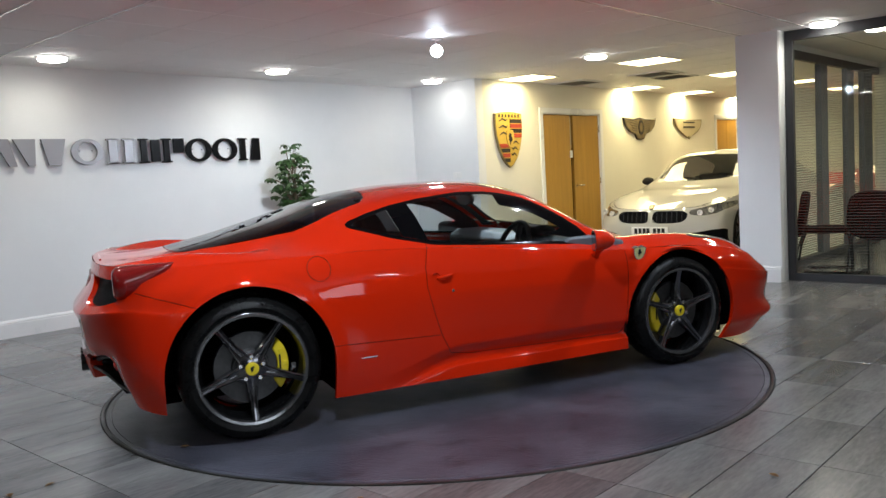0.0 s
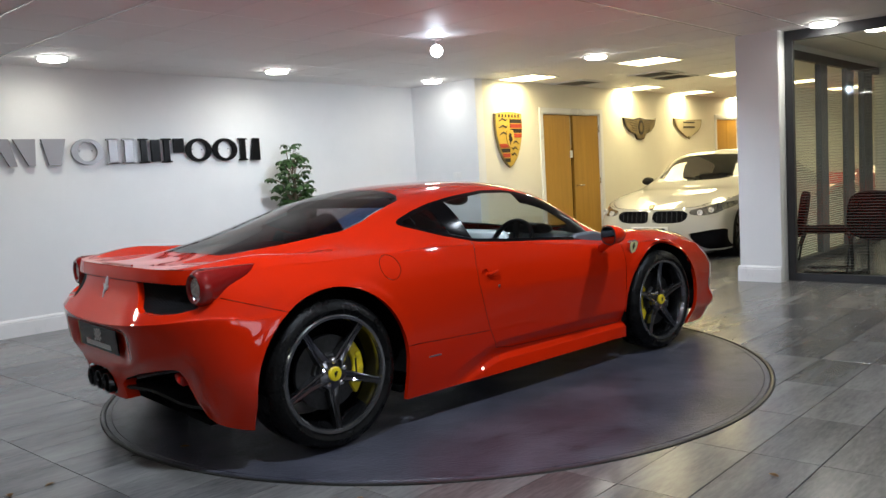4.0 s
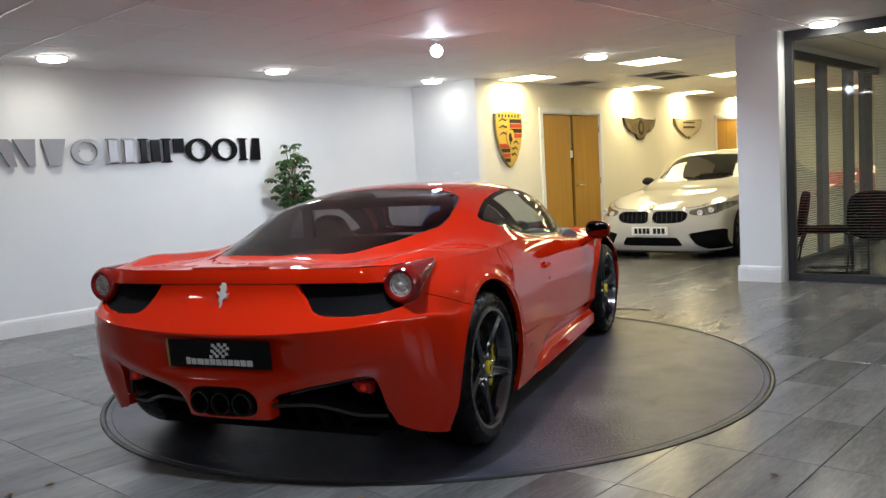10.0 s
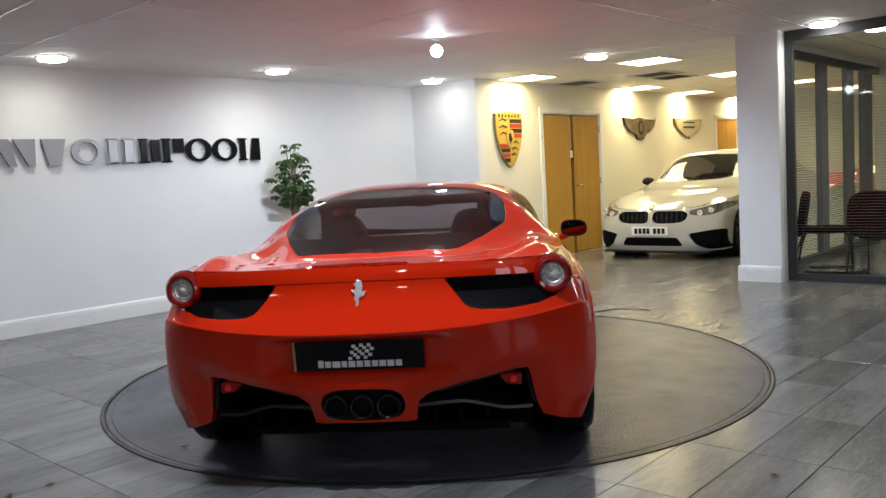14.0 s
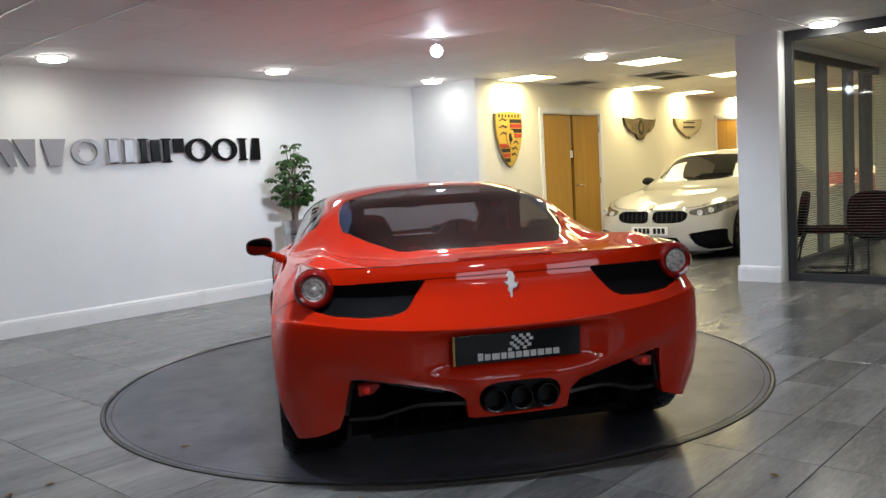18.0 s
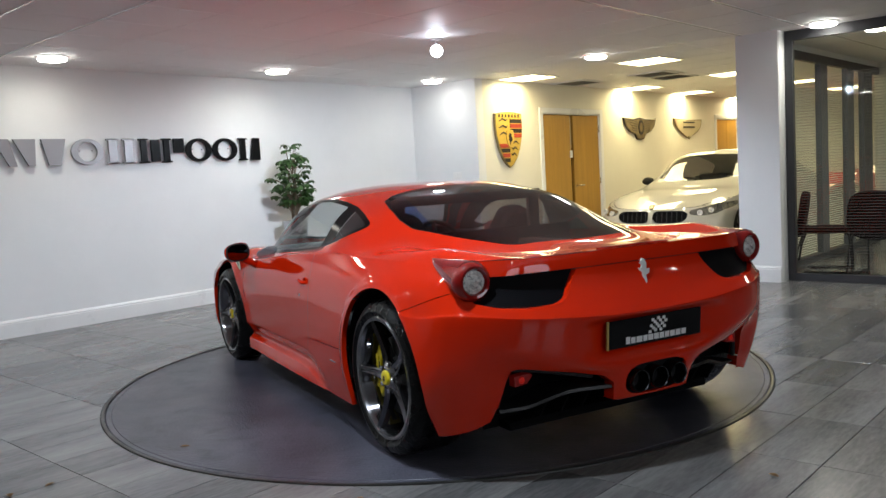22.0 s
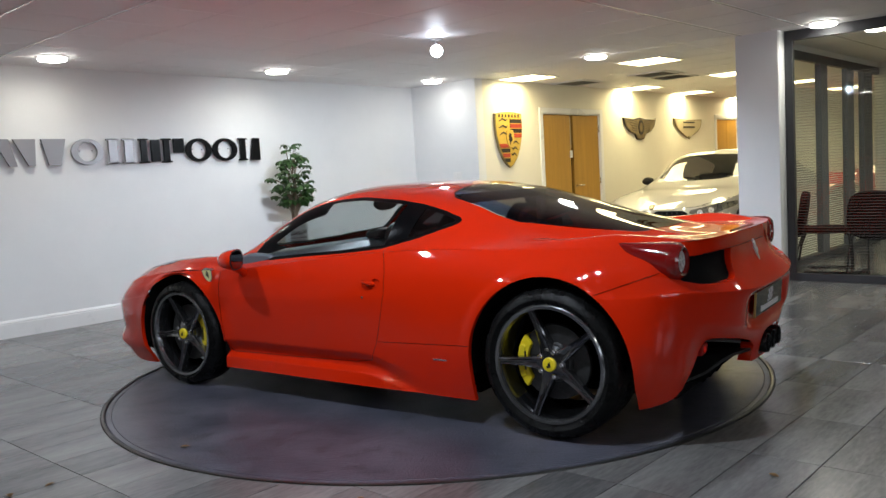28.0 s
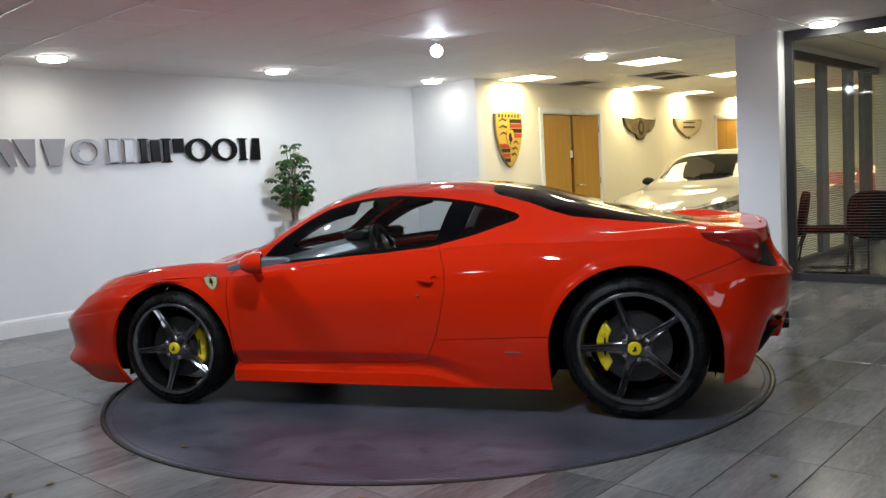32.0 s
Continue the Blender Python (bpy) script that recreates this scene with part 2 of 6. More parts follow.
M["silver_letter"] = principled("satin_silver", (0.30, 0.295, 0.31), 0.38, 0.45)
M["black_letter"] = principled("black_gloss_letter", (0.005, 0.005, 0.006), 0.3, spec=0.12)
M["dry_leaf"] = mottled("dry_leaf", (0.16, 0.08, 0.03), (0.34, 0.20, 0.08), 40, (0.7, 0.9), 0.2, 90)
M["soil"] = principled("soil", (0.03, 0.022, 0.016), 0.95)
M["vent"] = principled("grey_vent", (0.38, 0.37, 0.34), 0.5)
M["white_plastic"] = principled("white_plastic", (0.78, 0.78, 0.77), 0.35)
M["plate_white"] = principled("white_number_plate", (0.72, 0.72, 0.70), 0.35)
M["outside"] = glow("dusk_street", (0.80, 0.85, 1.0), 0.3)
M["lamp_clear"] = mottled("clear_lamp_unit", (0.02, 0.02, 0.022), (0.42, 0.42, 0.42), 22, (0.08, 0.2), 0.0, 60, metal=0.7, coat=1.0)
# ---- mesh helpers ----
def part(name, bm, material, parent=None, label="", smooth=False, bevel=0.0):
    """Links a bmesh as one mesh object under parent."""
    me = bpy.data.meshes.new(name)
    bmesh.ops.recalc_face_normals(bm, faces=bm.faces)
    bm.to_mesh(me)
    bm.free()
    me.materials.append(material)
    if smooth:
        me.shade_smooth()
        me.set_sharp_from_angle(angle=radians(38))
    ob = new(name, me)
    ob.parent = parent
    if bevel:
        md = ob.modifiers.new("bevel", "BEVEL")
        md.width, md.segments, md.limit_method = bevel, 2, "ANGLE"
    if label:
        tagged(ob, label)
    return ob


def thing(name, m=None):
    ob = new(name)
    ob.empty_display_size = 0.1
    if m is not None:
        ob.matrix_world = m
    return ob


def box(bm, x0, x1, y0, y1, z0, z1, m=None):
    vs = [bm.verts.new(Vector((x, y, z)) if m is None else m @ Vector((x, y, z)))
          for x, y, z in ((x0, y0, z0), (x1, y0, z0), (x1, y1, z0), (x0, y1, z0), (x0, y0, z1), (x1, y0, z1), (x1, y1, z1), (x0, y1, z1))]
    for f in ((0, 3, 2, 1), (4, 5, 6, 7), (0, 1, 5, 4), (1, 2, 6, 5), (2, 3, 7, 6), (3, 0, 4, 7)):
        bm.faces.new([vs[i] for i in f])
    return bm


def boxed(*a, **k):
    return box(bmesh.new(), *a, **k)


def lathe(bm, profile, n=32, m=None, caps=True, arc=(0, 360)):
    """Turns (radius, height) pairs about z."""
    rings = []
    full = arc[1] - arc[0] >= 360
    steps = n if full else n + 1
    for r, h in profile:
        ring = []
        for i in range(steps):
            a = radians(arc[0] + (arc[1] - arc[0]) * i / n)
            v = Vector((r * math.cos(a), r * math.sin(a), h))
            ring.append(bm.verts.new(v if m is None else m @ v))
        rings.append(ring)
    for a, b in zip(rings, rings[1:]):
        for i in range(n):
            j = (i + 1) % steps
            bm.faces.new((a[i], a[j], b[j], b[i]))
    if caps and full:
        for ring, (r, h) in ((rings[0], profile[0]), (rings[-1], profile[-1])):
            if r > 1e-5:
                bm.faces.new(ring)
    return bm


def tube(bm, pts, r, n=10, m=None, caps=True):
    """A round bar along points; r is one radius or one for each point."""
    pts = [Vector(p) for p in pts]
    rings = []
    for i, p in enumerate(pts):
        d = (pts[min(i + 1, len(pts) - 1)] - pts[max(i - 1, 0)]).normalized()
        q = d.to_track_quat("Z", "Y")
        rad = r if not isinstance(r, (list, tuple)) else r[i]
        ring = []
        for k in range(n):
            a = 2 * math.pi * k / n
            v = p + q @ Vector((rad * math.cos(a), rad * math.sin(a), 0))
            ring.append(bm.verts.new(v if m is None else m @ v))
        rings.append(ring)
    for a, b in zip(rings, rings[1:]):
        for k in range(n):
            j = (k + 1) % n
            bm.faces.new((a[k], a[j], b[j], b[k]))
    if caps:
        bm.faces.new(rings[0])
        bm.faces.new(rings[-1])
    return bm


def prism(bm, outline, z0, z1, m=None):
    """Extrudes a 2D outline from z0 to z1."""
    lo = [bm.verts.new(Vector((x, y, z0)) if m is None else m @ Vector((x, y, z0))) for x, y in outline]
    hi = [bm.verts.new(Vector((x, y, z1)) if m is None else m @ Vector((x, y, z1))) for x, y in outline]
    bm.faces.new(lo)
    bm.faces.new(hi)
    for i in range(len(lo)):
        j = (i + 1) % len(lo)
        bm.faces.new((lo[i], lo[j], hi[j], hi[i]))
    return bm


def spline(pts, per):
    """A smooth curve through the points (Catmull-Rom), per steps to a stretch."""
    p = np.array(pts, float)
    e = np.vstack([2 * p[:1] - p[1:2], p, 2 * p[-1:] - p[-2:-1]])
    out = []
    for i in range(len(p) - 1):
        a, b, c, d = e[i], e[i + 1], e[i + 2], e[i + 3]
        for k in range(per):
            t = k / per
            out.append(0.5 * (2 * b + (c - a) * t + (2 * a - 5 * b + 4 * c - d) * t * t + (3 * b - a - 3 * c + d) * t ** 3))
    out.append(p[-1])
    return np.array(out)


def patch(rails, along, across, form=None):
    """A smooth surface through rails of equal length: (points, normals, faces). form reshapes the grid of points."""
    rails = np.stack([spline(r, along) for r in rails])
    grid = np.stack([spline(rails[:, i], across) for i in range(rails.shape[1])], 1)
    if form is not None:
        grid = form(grid)
    du, dv = np.gradient(grid, axis=1), np.gradient(grid, axis=0)
    nrm = np.cross(du, dv)
    nrm /= np.linalg.norm(nrm, axis=2, keepdims=True) + 1e-12
    h, w = grid.shape[:2]
    idx = np.arange(h * w).reshape(h, w)
    faces = [tuple(q) for q in np.stack([idx[:-1, :-1], idx[:-1, 1:], idx[1:, 1:], idx[1:, :-1]], -1).reshape(-1, 4).tolist()]
    return grid.reshape(-1, 3), nrm.reshape(-1, 3), faces


def cut(soup, field):
    """Splits a surface along field = 0 into (inside: field <= 0, outside)."""
    V, N, F = soup
    if not F:
        return soup, soup
    g = field(V)
    V, N, g = list(map(tuple, V)), list(map(tuple, N)), g.tolist()
    seam, inn, out = {}, [], []

    def cross_at(a, b):
        key = (a, b) if a < b else (b, a)
        if key not in seam:
            a, b = key
            t = g[a] / (g[a] - g[b])
            V.append(tuple(p + (q - p) * t for p, q in zip(V[a], V[b])))
            N.append(tuple(p + (q - p) * t for p, q in zip(N[a], N[b])))
            seam[key] = len(V) - 1
        return seam[key]

    for f in F:
        s = [g[i] <= 0 for i in f]
        if all(s):
            inn.append(f)
        elif not any(s):
            out.append(f)
        else:
            a, b = [], []
            for k, i in enumerate(f):
                j = f[(k + 1) % len(f)]
                (a if s[k] else b).append(i)
                if s[k] != s[(k + 1) % len(f)]:
                    c = cross_at(i, j)
                    a.append(c)
                    b.append(c)
            if len(a) > 2:
                inn.append(tuple(a))
            if len(b) > 2:
                out.append(tuple(b))
    V, N = np.array(V), np.array(N)
    return (V, N, inn), (V, N, out)


def moved(soup, d):
    """The surface pushed along its normals by d."""
    V, N, F = soup
    return V + N * d, N, F


def both(soup):
    """The surface and its mirror image across y = 0."""
    V, N, F = soup
    n = len(V)
    flip = np.array((1, -1, 1))
    return np.vstack([V, V * flip]), np.vstack([N, N * flip]), F + [tuple(i + n for i in reversed(f)) for f in F]


def mirrored(soup):
    V, N, F = soup
    flip = np.array((1, -1, 1))
    return V * flip, N * flip, [tuple(reversed(f)) for f in F]


def skin(name, soups, material, parent, label="", flat=False):
    """Links surfaces as one mesh object with their own smooth normals."""
    if isinstance(soups, tuple):
        soups = [soups]
    V, N, F, off = [], [], [], 0
    for v, n, f in soups:
        used = sorted({i for q in f for i in q})
        if not used:
            continue
        at = {i: k + off for k, i in enumerate(used)}
        V.append(np.asarray(v)[used])
        N.append(np.asarray(n)[used])
        F += [tuple(at[i] for i in q) for q in f]
        off += len(used)
    if not F:
        return None
    V, N = np.vstack(V), np.vstack(N)
    me = bpy.data.meshes.new(name)
    me.from_pydata(V.tolist(), [], F)
    if flat:
        bm = bmesh.new()
        bm.from_mesh(me)
        bmesh.ops.remove_doubles(bm, verts=bm.verts, dist=2e-4)
        bm.to_mesh(me)
        bm.free()
    else:
        me.shade_smooth()
        N = N / (np.linalg.norm(N, axis=1, keepdims=True) + 1e-12)
        me.normals_split_custom_set_from_vertices(N.tolist())
    me.materials.append(material)
    ob = new(name, me)
    ob.parent = parent
    if label:
        tagged(ob, label)
    return ob


def in_outline(pts, i=0, j=2, only=None):
    """A field: signed distance to an outline in two of the three axes, negative inside."""
    P = np.array(pts, float)

    def field(V):
        U = np.stack([V[:, i], np.abs(V[:, j]) if j == 1 or i == 1 else V[:, j]], 1)
        if i == 1:
            U[:, 0] = np.abs(V[:, 1])
            U[:, 1] = V[:, j]
        d = np.full(len(U), 1e9)
        ins = np.zeros(len(U), bool)
        for a, b in zip(P, np.roll(P, -1, 0)):
            e = b - a
            t = np.clip(((U - a) @ e) / (e @ e + 1e-12), 0, 1)
            d = np.minimum(d, np.linalg.norm(U - a - t[:, None] * e, axis=1))
            c = (a[1] > U[:, 1]) != (b[1] > U[:, 1])
            xx = a[0] + (U[:, 1] - a[1]) / (b[1] - a[1] + 1e-12) * e[0]
            ins ^= c & (U[:, 0] < xx)
        s = np.where(ins, -d, d)
        if only is not None:
            s = np.where(only(V), s, 1.0)
        return s
    return field


def near_line(pts, half, i=0, j=2, only=None):
    """A field: inside within half of an open line."""
    P = np.array(pts, float)

    def field(V):
        U = np.stack([np.abs(V[:, k]) if k == 1 else V[:, k] for k in (i, j)], 1)
        d = np.full(len(U), 1e9)
        for a, b in zip(P[:-1], P[1:]):
            e = b - a
            t = np.clip(((U - a) @ e) / (e @ e + 1e-12), 0, 1)
            d = np.minimum(d, np.linalg.norm(U - a - t[:, None] * e, axis=1))
        s = d - half
        if only is not None:
            s = np.where(only(V), s, 1.0)
        return s
    return field


def rounded(pts, steps=5):
    """A closed smooth outline through corner points (each corner cut by a curve)."""
    P = [np.array(p, float) for p in pts]
    out = []
    n = len(P)
    for k in range(n):
        a, b, c = (P[k - 1] + P[k]) / 2, P[k], (P[k] + P[(k + 1) % n]) / 2
        for s in range(steps):
            t = s / steps
            out.append(tuple((1 - t) ** 2 * a + 2 * t * (1 - t) * b + t * t * c))
    return out

# ---- the room ----
def wall(name, x0, x1, y0, y1, z0=0.0, z1=ROOM_H, material=None, openings=(), axis="x", label="plain painted wall"):
    """A wall with thickness; openings (from, to, bottom, top) go right through it."""
    bm = bmesh.new()
    lo, hi = (x0, x1) if axis == "x" else (y0, y1)
    cuts = sorted({lo, hi, *(o[0] for o in openings), *(o[1] for o in openings)})
    for a, b in zip(cuts, cuts[1:]):
        mid = (a + b) / 2
        gaps = sorted((o[2], o[3]) for o in openings if o[0] < mid < o[1])
        z = z0
        for g0, g1 in gaps + [(z1, z1)]:
            if g0 - z > 1e-4:
                box(bm, *((a, b, y0, y1) if axis == "x" else (x0, x1, a, b)), z, g0)
            z = max(z, g1)
    bmesh.ops.remove_doubles(bm, verts=bm.verts, dist=1e-4)
    return tagged(part(name, bm, material or M["white_wall"]), label, "wall", kind="structure")


X_LEFT, X_FAR, Y_BACK = -7.2, 15.0, -7.2
DOOR1, DOOR2 = (5.88, 7.44), (11.76, 12.80)
wall("wall_logo", X_LEFT, NIB_X + 0.15, WALL_A, WALL_A + 0.15, label="white painted wall behind the raised sign letters")
wall("wall_return", NIB_X, NIB_X + 0.15, WALL_B, WALL_A, axis="y", label="short white return wall beside the logo wall")
wall("wall_cream", NIB_X + 0.15, X_FAR, WALL_B, WALL_B + 0.15, material=M["cream_wall"],
     openings=[(*DOOR1, 0.0, 2.10), (*DOOR2, 0.0, 2.10)], label="warm-lit cream wall with two oak doors")
wall("wall_far", X_FAR, X_FAR + 0.15, Y_BACK, WALL_B + 0.15, axis="y", material=M["cream_wall"])
# the two walls out of view are darkened to deepen the paint's reflections
wall("wall_back", X_LEFT, X_FAR, Y_BACK - 0.15, Y_BACK, openings=[(a, b, 1.0, 2.3) for a, b in WINDOWS], label="unseen wall with shopfront windows, greyed to dim reflections", material=M["grey_wall"])
wall("wall_side", X_LEFT - 0.15, X_LEFT, Y_BACK - 0.15, WALL_A + 0.15, axis="y", material=M["grey_wall"], label="unseen plain wall, greyed to dim reflections")

# floor bed, with the pit of the turntable left open
def ground():
    bm = bmesh.new()
    n = 96
    R = 2.065
    ring = [(R * math.cos(2 * math.pi * i / n), R * math.sin(2 * math.pi * i / n)) for i in range(n)]
    inner = [bm.verts.new((x, y, -0.012)) for x, y in ring]
    pit = [bm.verts.new((x, y, -0.16)) for x, y in ring]
    far = 9.0
    outer = []
    for x, y in ring:
        k = far / max(abs(x), abs(y))
        outer.append(bm.verts.new((x * k, y * k, -0.012)))
    for i in range(n):
        j = (i + 1) % n
        bm.faces.new((inner[i], inner[j], outer[j], outer[i]))
        bm.faces.new((pit[i], pit[j], inner[j], inner[i]))
    bm.faces.new(pit)
    box(bm, far, X_FAR + 0.2, -far, 6.0, -0.2, -0.012)
    return tagged(part("floor", bm, M["grout"]), "dark grout bed under grey slate-look floor tiles", "floor", kind="structure")


floor_bed = ground()
tagged(part("ceiling", boxed(X_LEFT - 0.1, X_FAR + 0.1, Y_BACK - 0.1, WALL_A + 0.1, ROOM_H, ROOM_H + 0.12), M["ceiling"]),
       "off-white suspended ceiling of large square panels", "ceiling", kind="structure")

part("backdrop", boxed(-9.5, 6.0, Y_BACK - 2.6, Y_BACK - 2.5, -1.0, 4.5), M["outside"])
tagged(bpy.data.objects["backdrop"], "bright street beyond the shopfront windows", "backdrop", kind="structure")
for k, (a, b) in enumerate(WINDOWS):
    w = thing("window_%d" % (k + 1))
    tagged(w, "shopfront window with a dark metal frame", "window", kind="structure")
    yy = Y_BACK - 0.08
    for nm, bx in (("window_sill", (a, b, 1.00, 1.05)), ("window_head", (a, b, 2.25, 2.30)), ("window_jamb", (a, a + .05, 1.05, 2.25)), ("window_jamb", (b - .05, b, 1.05, 2.25)),
                   ("mullion", ((a + b) / 2 - .03, (a + b) / 2 + .03, 1.05, 2.25))):
        part(nm, boxed(bx[0], bx[1], yy - .03, yy + .03, bx[2], bx[3]), M["frame_grey"], w)
    for u, v in ((a + .05, (a + b) / 2 - .03), ((a + b) / 2 + .03, b - .05)):
        g = part("pane", boxed(u, v, yy - .004, yy + .004, 1.05, 2.25), M["clear_glass"], w)
        g.visible_shadow = False


def skirting(name, a, b, normal):
    """Moulded skirting board from a to b along a wall whose face looks along normal."""
    a, b, n = Vector((*a, 0)), Vector((*b, 0)), Vector((*normal, 0))
    prof = [(0.0, 0.0), (0.020, 0.0), (0.020, 0.128), (0.016, 0.134), (0.018, 0.142), (0.013, 0.156), (0.004, 0.165), (0.0, 0.165)]
    bm = bmesh.new()
    ends = [[bm.verts.new(p + n * (d + .001) + Vector((0, 0, h))) for d, h in prof] for p in (a, b)]
    for i in range(len(prof)):
        j = (i + 1) % len(prof)
        bm.faces.new((ends[0][i], ends[0][j], ends[1][j], ends[1][i]))
    for e in ends:
        bm.faces.new(e)
    return tagged(part(name, bm, M["skirting"]), "white moulded skirting board", "skirting", kind="structure")


skirting("baseboard", (X_LEFT, WALL_A), (NIB_X - .021, WALL_A), (0, -1))
skirting("baseboard", (NIB_X, WALL_A), (NIB_X, WALL_B), (-1, 0))
skirting("baseboard", (NIB_X + .0, WALL_B), (DOOR1[0] - .09, WALL_B), (0, -1))
skirting("baseboard", (DOOR1[1] + .09, WALL_B), (DOOR2[0] - .09, WALL_B), (0, -1))

# pillar
PIL = (4.42, 4.84, -.655, -.235)
tagged(part("pillar", boxed(*PIL, 0, ROOM_H), M["white_wall"]), "square white plastered pillar", "pillar", kind="structure")
skirting("baseboard", (PIL[0], PIL[3]), (PIL[0], PIL[2]), (-1, 0))
skirting("baseboard", (PIL[0] - .021, PIL[3]), (PIL[1], PIL[3]), (0, 1))
bm = bmesh.new()
tagged(part("trim", boxed(PIL[0] + .02, PIL[0] + .07, PIL[2] - .004, PIL[2] + .0, 0, ROOM_H), M["white_wall"]), "white corner strip on the pillar", "trim", kind="structure")

# ceiling bars of the suspended grid, 0.593 m apart
def ceiling_grid():
    # bright: four bars drawn whiter and wider, imitating the light they catch
    bm, bright = bmesh.new(), bmesh.new()
    for k in range(-12, 25):
        x = .110 + .593 * k
        if X_LEFT < x < X_FAR:
            b = bright if k in (-2, -3) else bm
            w, d = (.008, .006) if k in (-2, -3) else (.0035, .0014)
            box(b, x - w, x + w, Y_BACK, WALL_A, ROOM_H - d, ROOM_H + .002)
    for k in range(-13, 6):
        y = .883 + .593 * k
        if Y_BACK < y < WALL_A:
            b = bright if k in (-2, -3) else bm
            w, d = (.008, .005) if k in (-2, -3) else (.0035, .0011)
            box(b, X_LEFT, X_FAR, y - w, y + w, ROOM_H - d, ROOM_H + .002)
    tagged(part("ceiling_grid", bm, M["ceiling"]), "thin off-white bars of the suspended ceiling", "ceiling grid", kind="structure")
    tagged(part("ceiling_bars", bright, M["tbar"]), "bars of the suspended ceiling, whitened to imitate caught light", "ceiling grid", kind="structure")


ceiling_grid()


def downlight(x, y):
    d = thing("downlight", pose(x, y, ROOM_H))
    bm = bmesh.new()
    lathe(bm, [(.085, -.02), (.105, -.016), (.125, -.012), (.140, -.004), (.140, .0)], 32, caps=False)
    part("bezel", bm, M["white_plastic"], d, smooth=True)
    bm = bmesh.new()
    lathe(bm, [(.116, -.005), (.118, -.022), (.112, -.034), (.085, -.038), (0, -.038)], 32, caps=False)
    part("lens", bm, M["lens_white"], d, "glowing opal glass", smooth=True)
    return tagged(d, "round recessed ceiling downlight, switched on", "downlight", "ceiling downlights")


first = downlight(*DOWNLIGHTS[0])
# the last eight copies are the added, unseen fittings
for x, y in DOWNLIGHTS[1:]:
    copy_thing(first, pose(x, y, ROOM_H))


def light_panel(x, y):
    d = thing("light_panel", pose(x, y, ROOM_H))
    bm = bmesh.new()
    for a, b, c, e in ((-.30, .30, -.30, -.28), (-.30, .30, .28, .30), (-.30, -.28, -.28, .28), (.28, .30, -.28, .28)):
        box(bm, a, b, c, e, -.012, 0)
    part("frame", bm, M["white_plastic"], d)
    part("diffuser", boxed(-.28, .28, -.28, .28, -.008, -.002), M["panel_glow"], d, "glowing warm diffuser")
    return tagged(d, "square warm ceiling light panel, switched on", "light panel", "ceiling light panels")


first = light_panel(*PANELS[0])
for x, y in PANELS[1:]:
    copy_thing(first, pose(x, y, ROOM_H))


def vent(x, y, sx, sy):
    v = thing("ceiling_vent", pose(x, y, ROOM_H))
    bm = bmesh.new()
    for a, b, c, e in ((-sx, sx, -sy, -sy + .04), (-sx, sx, sy - .04, sy), (-sx, -sx + .04, -sy + .04, sy - .04), (sx - .04, sx, -sy + .04, sy - .04)):
        box(bm, a, b, c, e, -.018, 0)
    part("frame", bm, M["white_plastic"], v)
    # shade behind the slats, put in as a near-black sheet
    part("backing", boxed(-sx + .04, sx - .04, -sy + .04, sy - .04, -.004, -.001), M["shade_black"], v)
    n = int((2 * sy - .08) / .05)
    for k in range(n):
        y0 = -sy + .04 + .05 * (k + .2)
        part("slat", boxed(-sx + .04, sx - .04, -.016, .016, -.0015, .0015, pose(0, y0 + .016, -.012, 30, 0, 0)), M["vent"], v)
    return tagged(v, "grey slatted air vent in the ceiling", "air vent", "ceiling vents")


vent(6.36, 2.88, .28, .27)
vent(6.60, 1.78, .28, .28)
vent(7.20, 1.84, .28, .28)


def spotlight(x, y, aim):
    s = thing("spotlight", pose(x, y, ROOM_H))
    bm = bmesh.new()
    lathe(bm, [(.0, -.02), (.055, -.02), (.06, -.012), (.06, 0)], 24)
    part("mount", bm, M["white_plastic"], s, smooth=True)
    bm = bmesh.new()
    tube(bm, [(0, 0, -.02), (0, 0, -.07)], .010)
    part("stem", bm, M["white_plastic"], s, smooth=True)
    d = (Vector(aim) - Vector((x, y, ROOM_H - .11))).normalized()
    m = Matrix.Translation((0, 0, -.10)) @ d.to_track_quat("Z", "Y").to_matrix().to_4x4()
    bm = bmesh.new()
    lathe(bm, [(0, -.07), (.035, -.065), (.048, -.03), (.056, .05), (.053, .054), (.049, .04)], 28, m)
    part("can", bm, M["white_plastic"], s, "white lamp can", smooth=True)
    bm = bmesh.new()
    lathe(bm, [(.049, .040), (.052, .056), (.040, .066), (0, .070)], 28, m, caps=False)
    part("bulb", bm, M["cool_glow"], s, "glowing bulb", smooth=True)
    return tagged(s, "small ceiling spotlight aimed at the car, switched on", "spotlight", "ceiling spotlights")


spotlight(1.72, 1.40, (-1.9, -1.9, .9))
spotlight(-2.24, 0.70, (0.3, -0.2, .4))
# out-of-view fittings for the two added beams
spotlight(-1.92, -1.42, (-1.1, -0.9, 0))
spotlight(0.70, -1.75, (0.4, -0.9, 0))

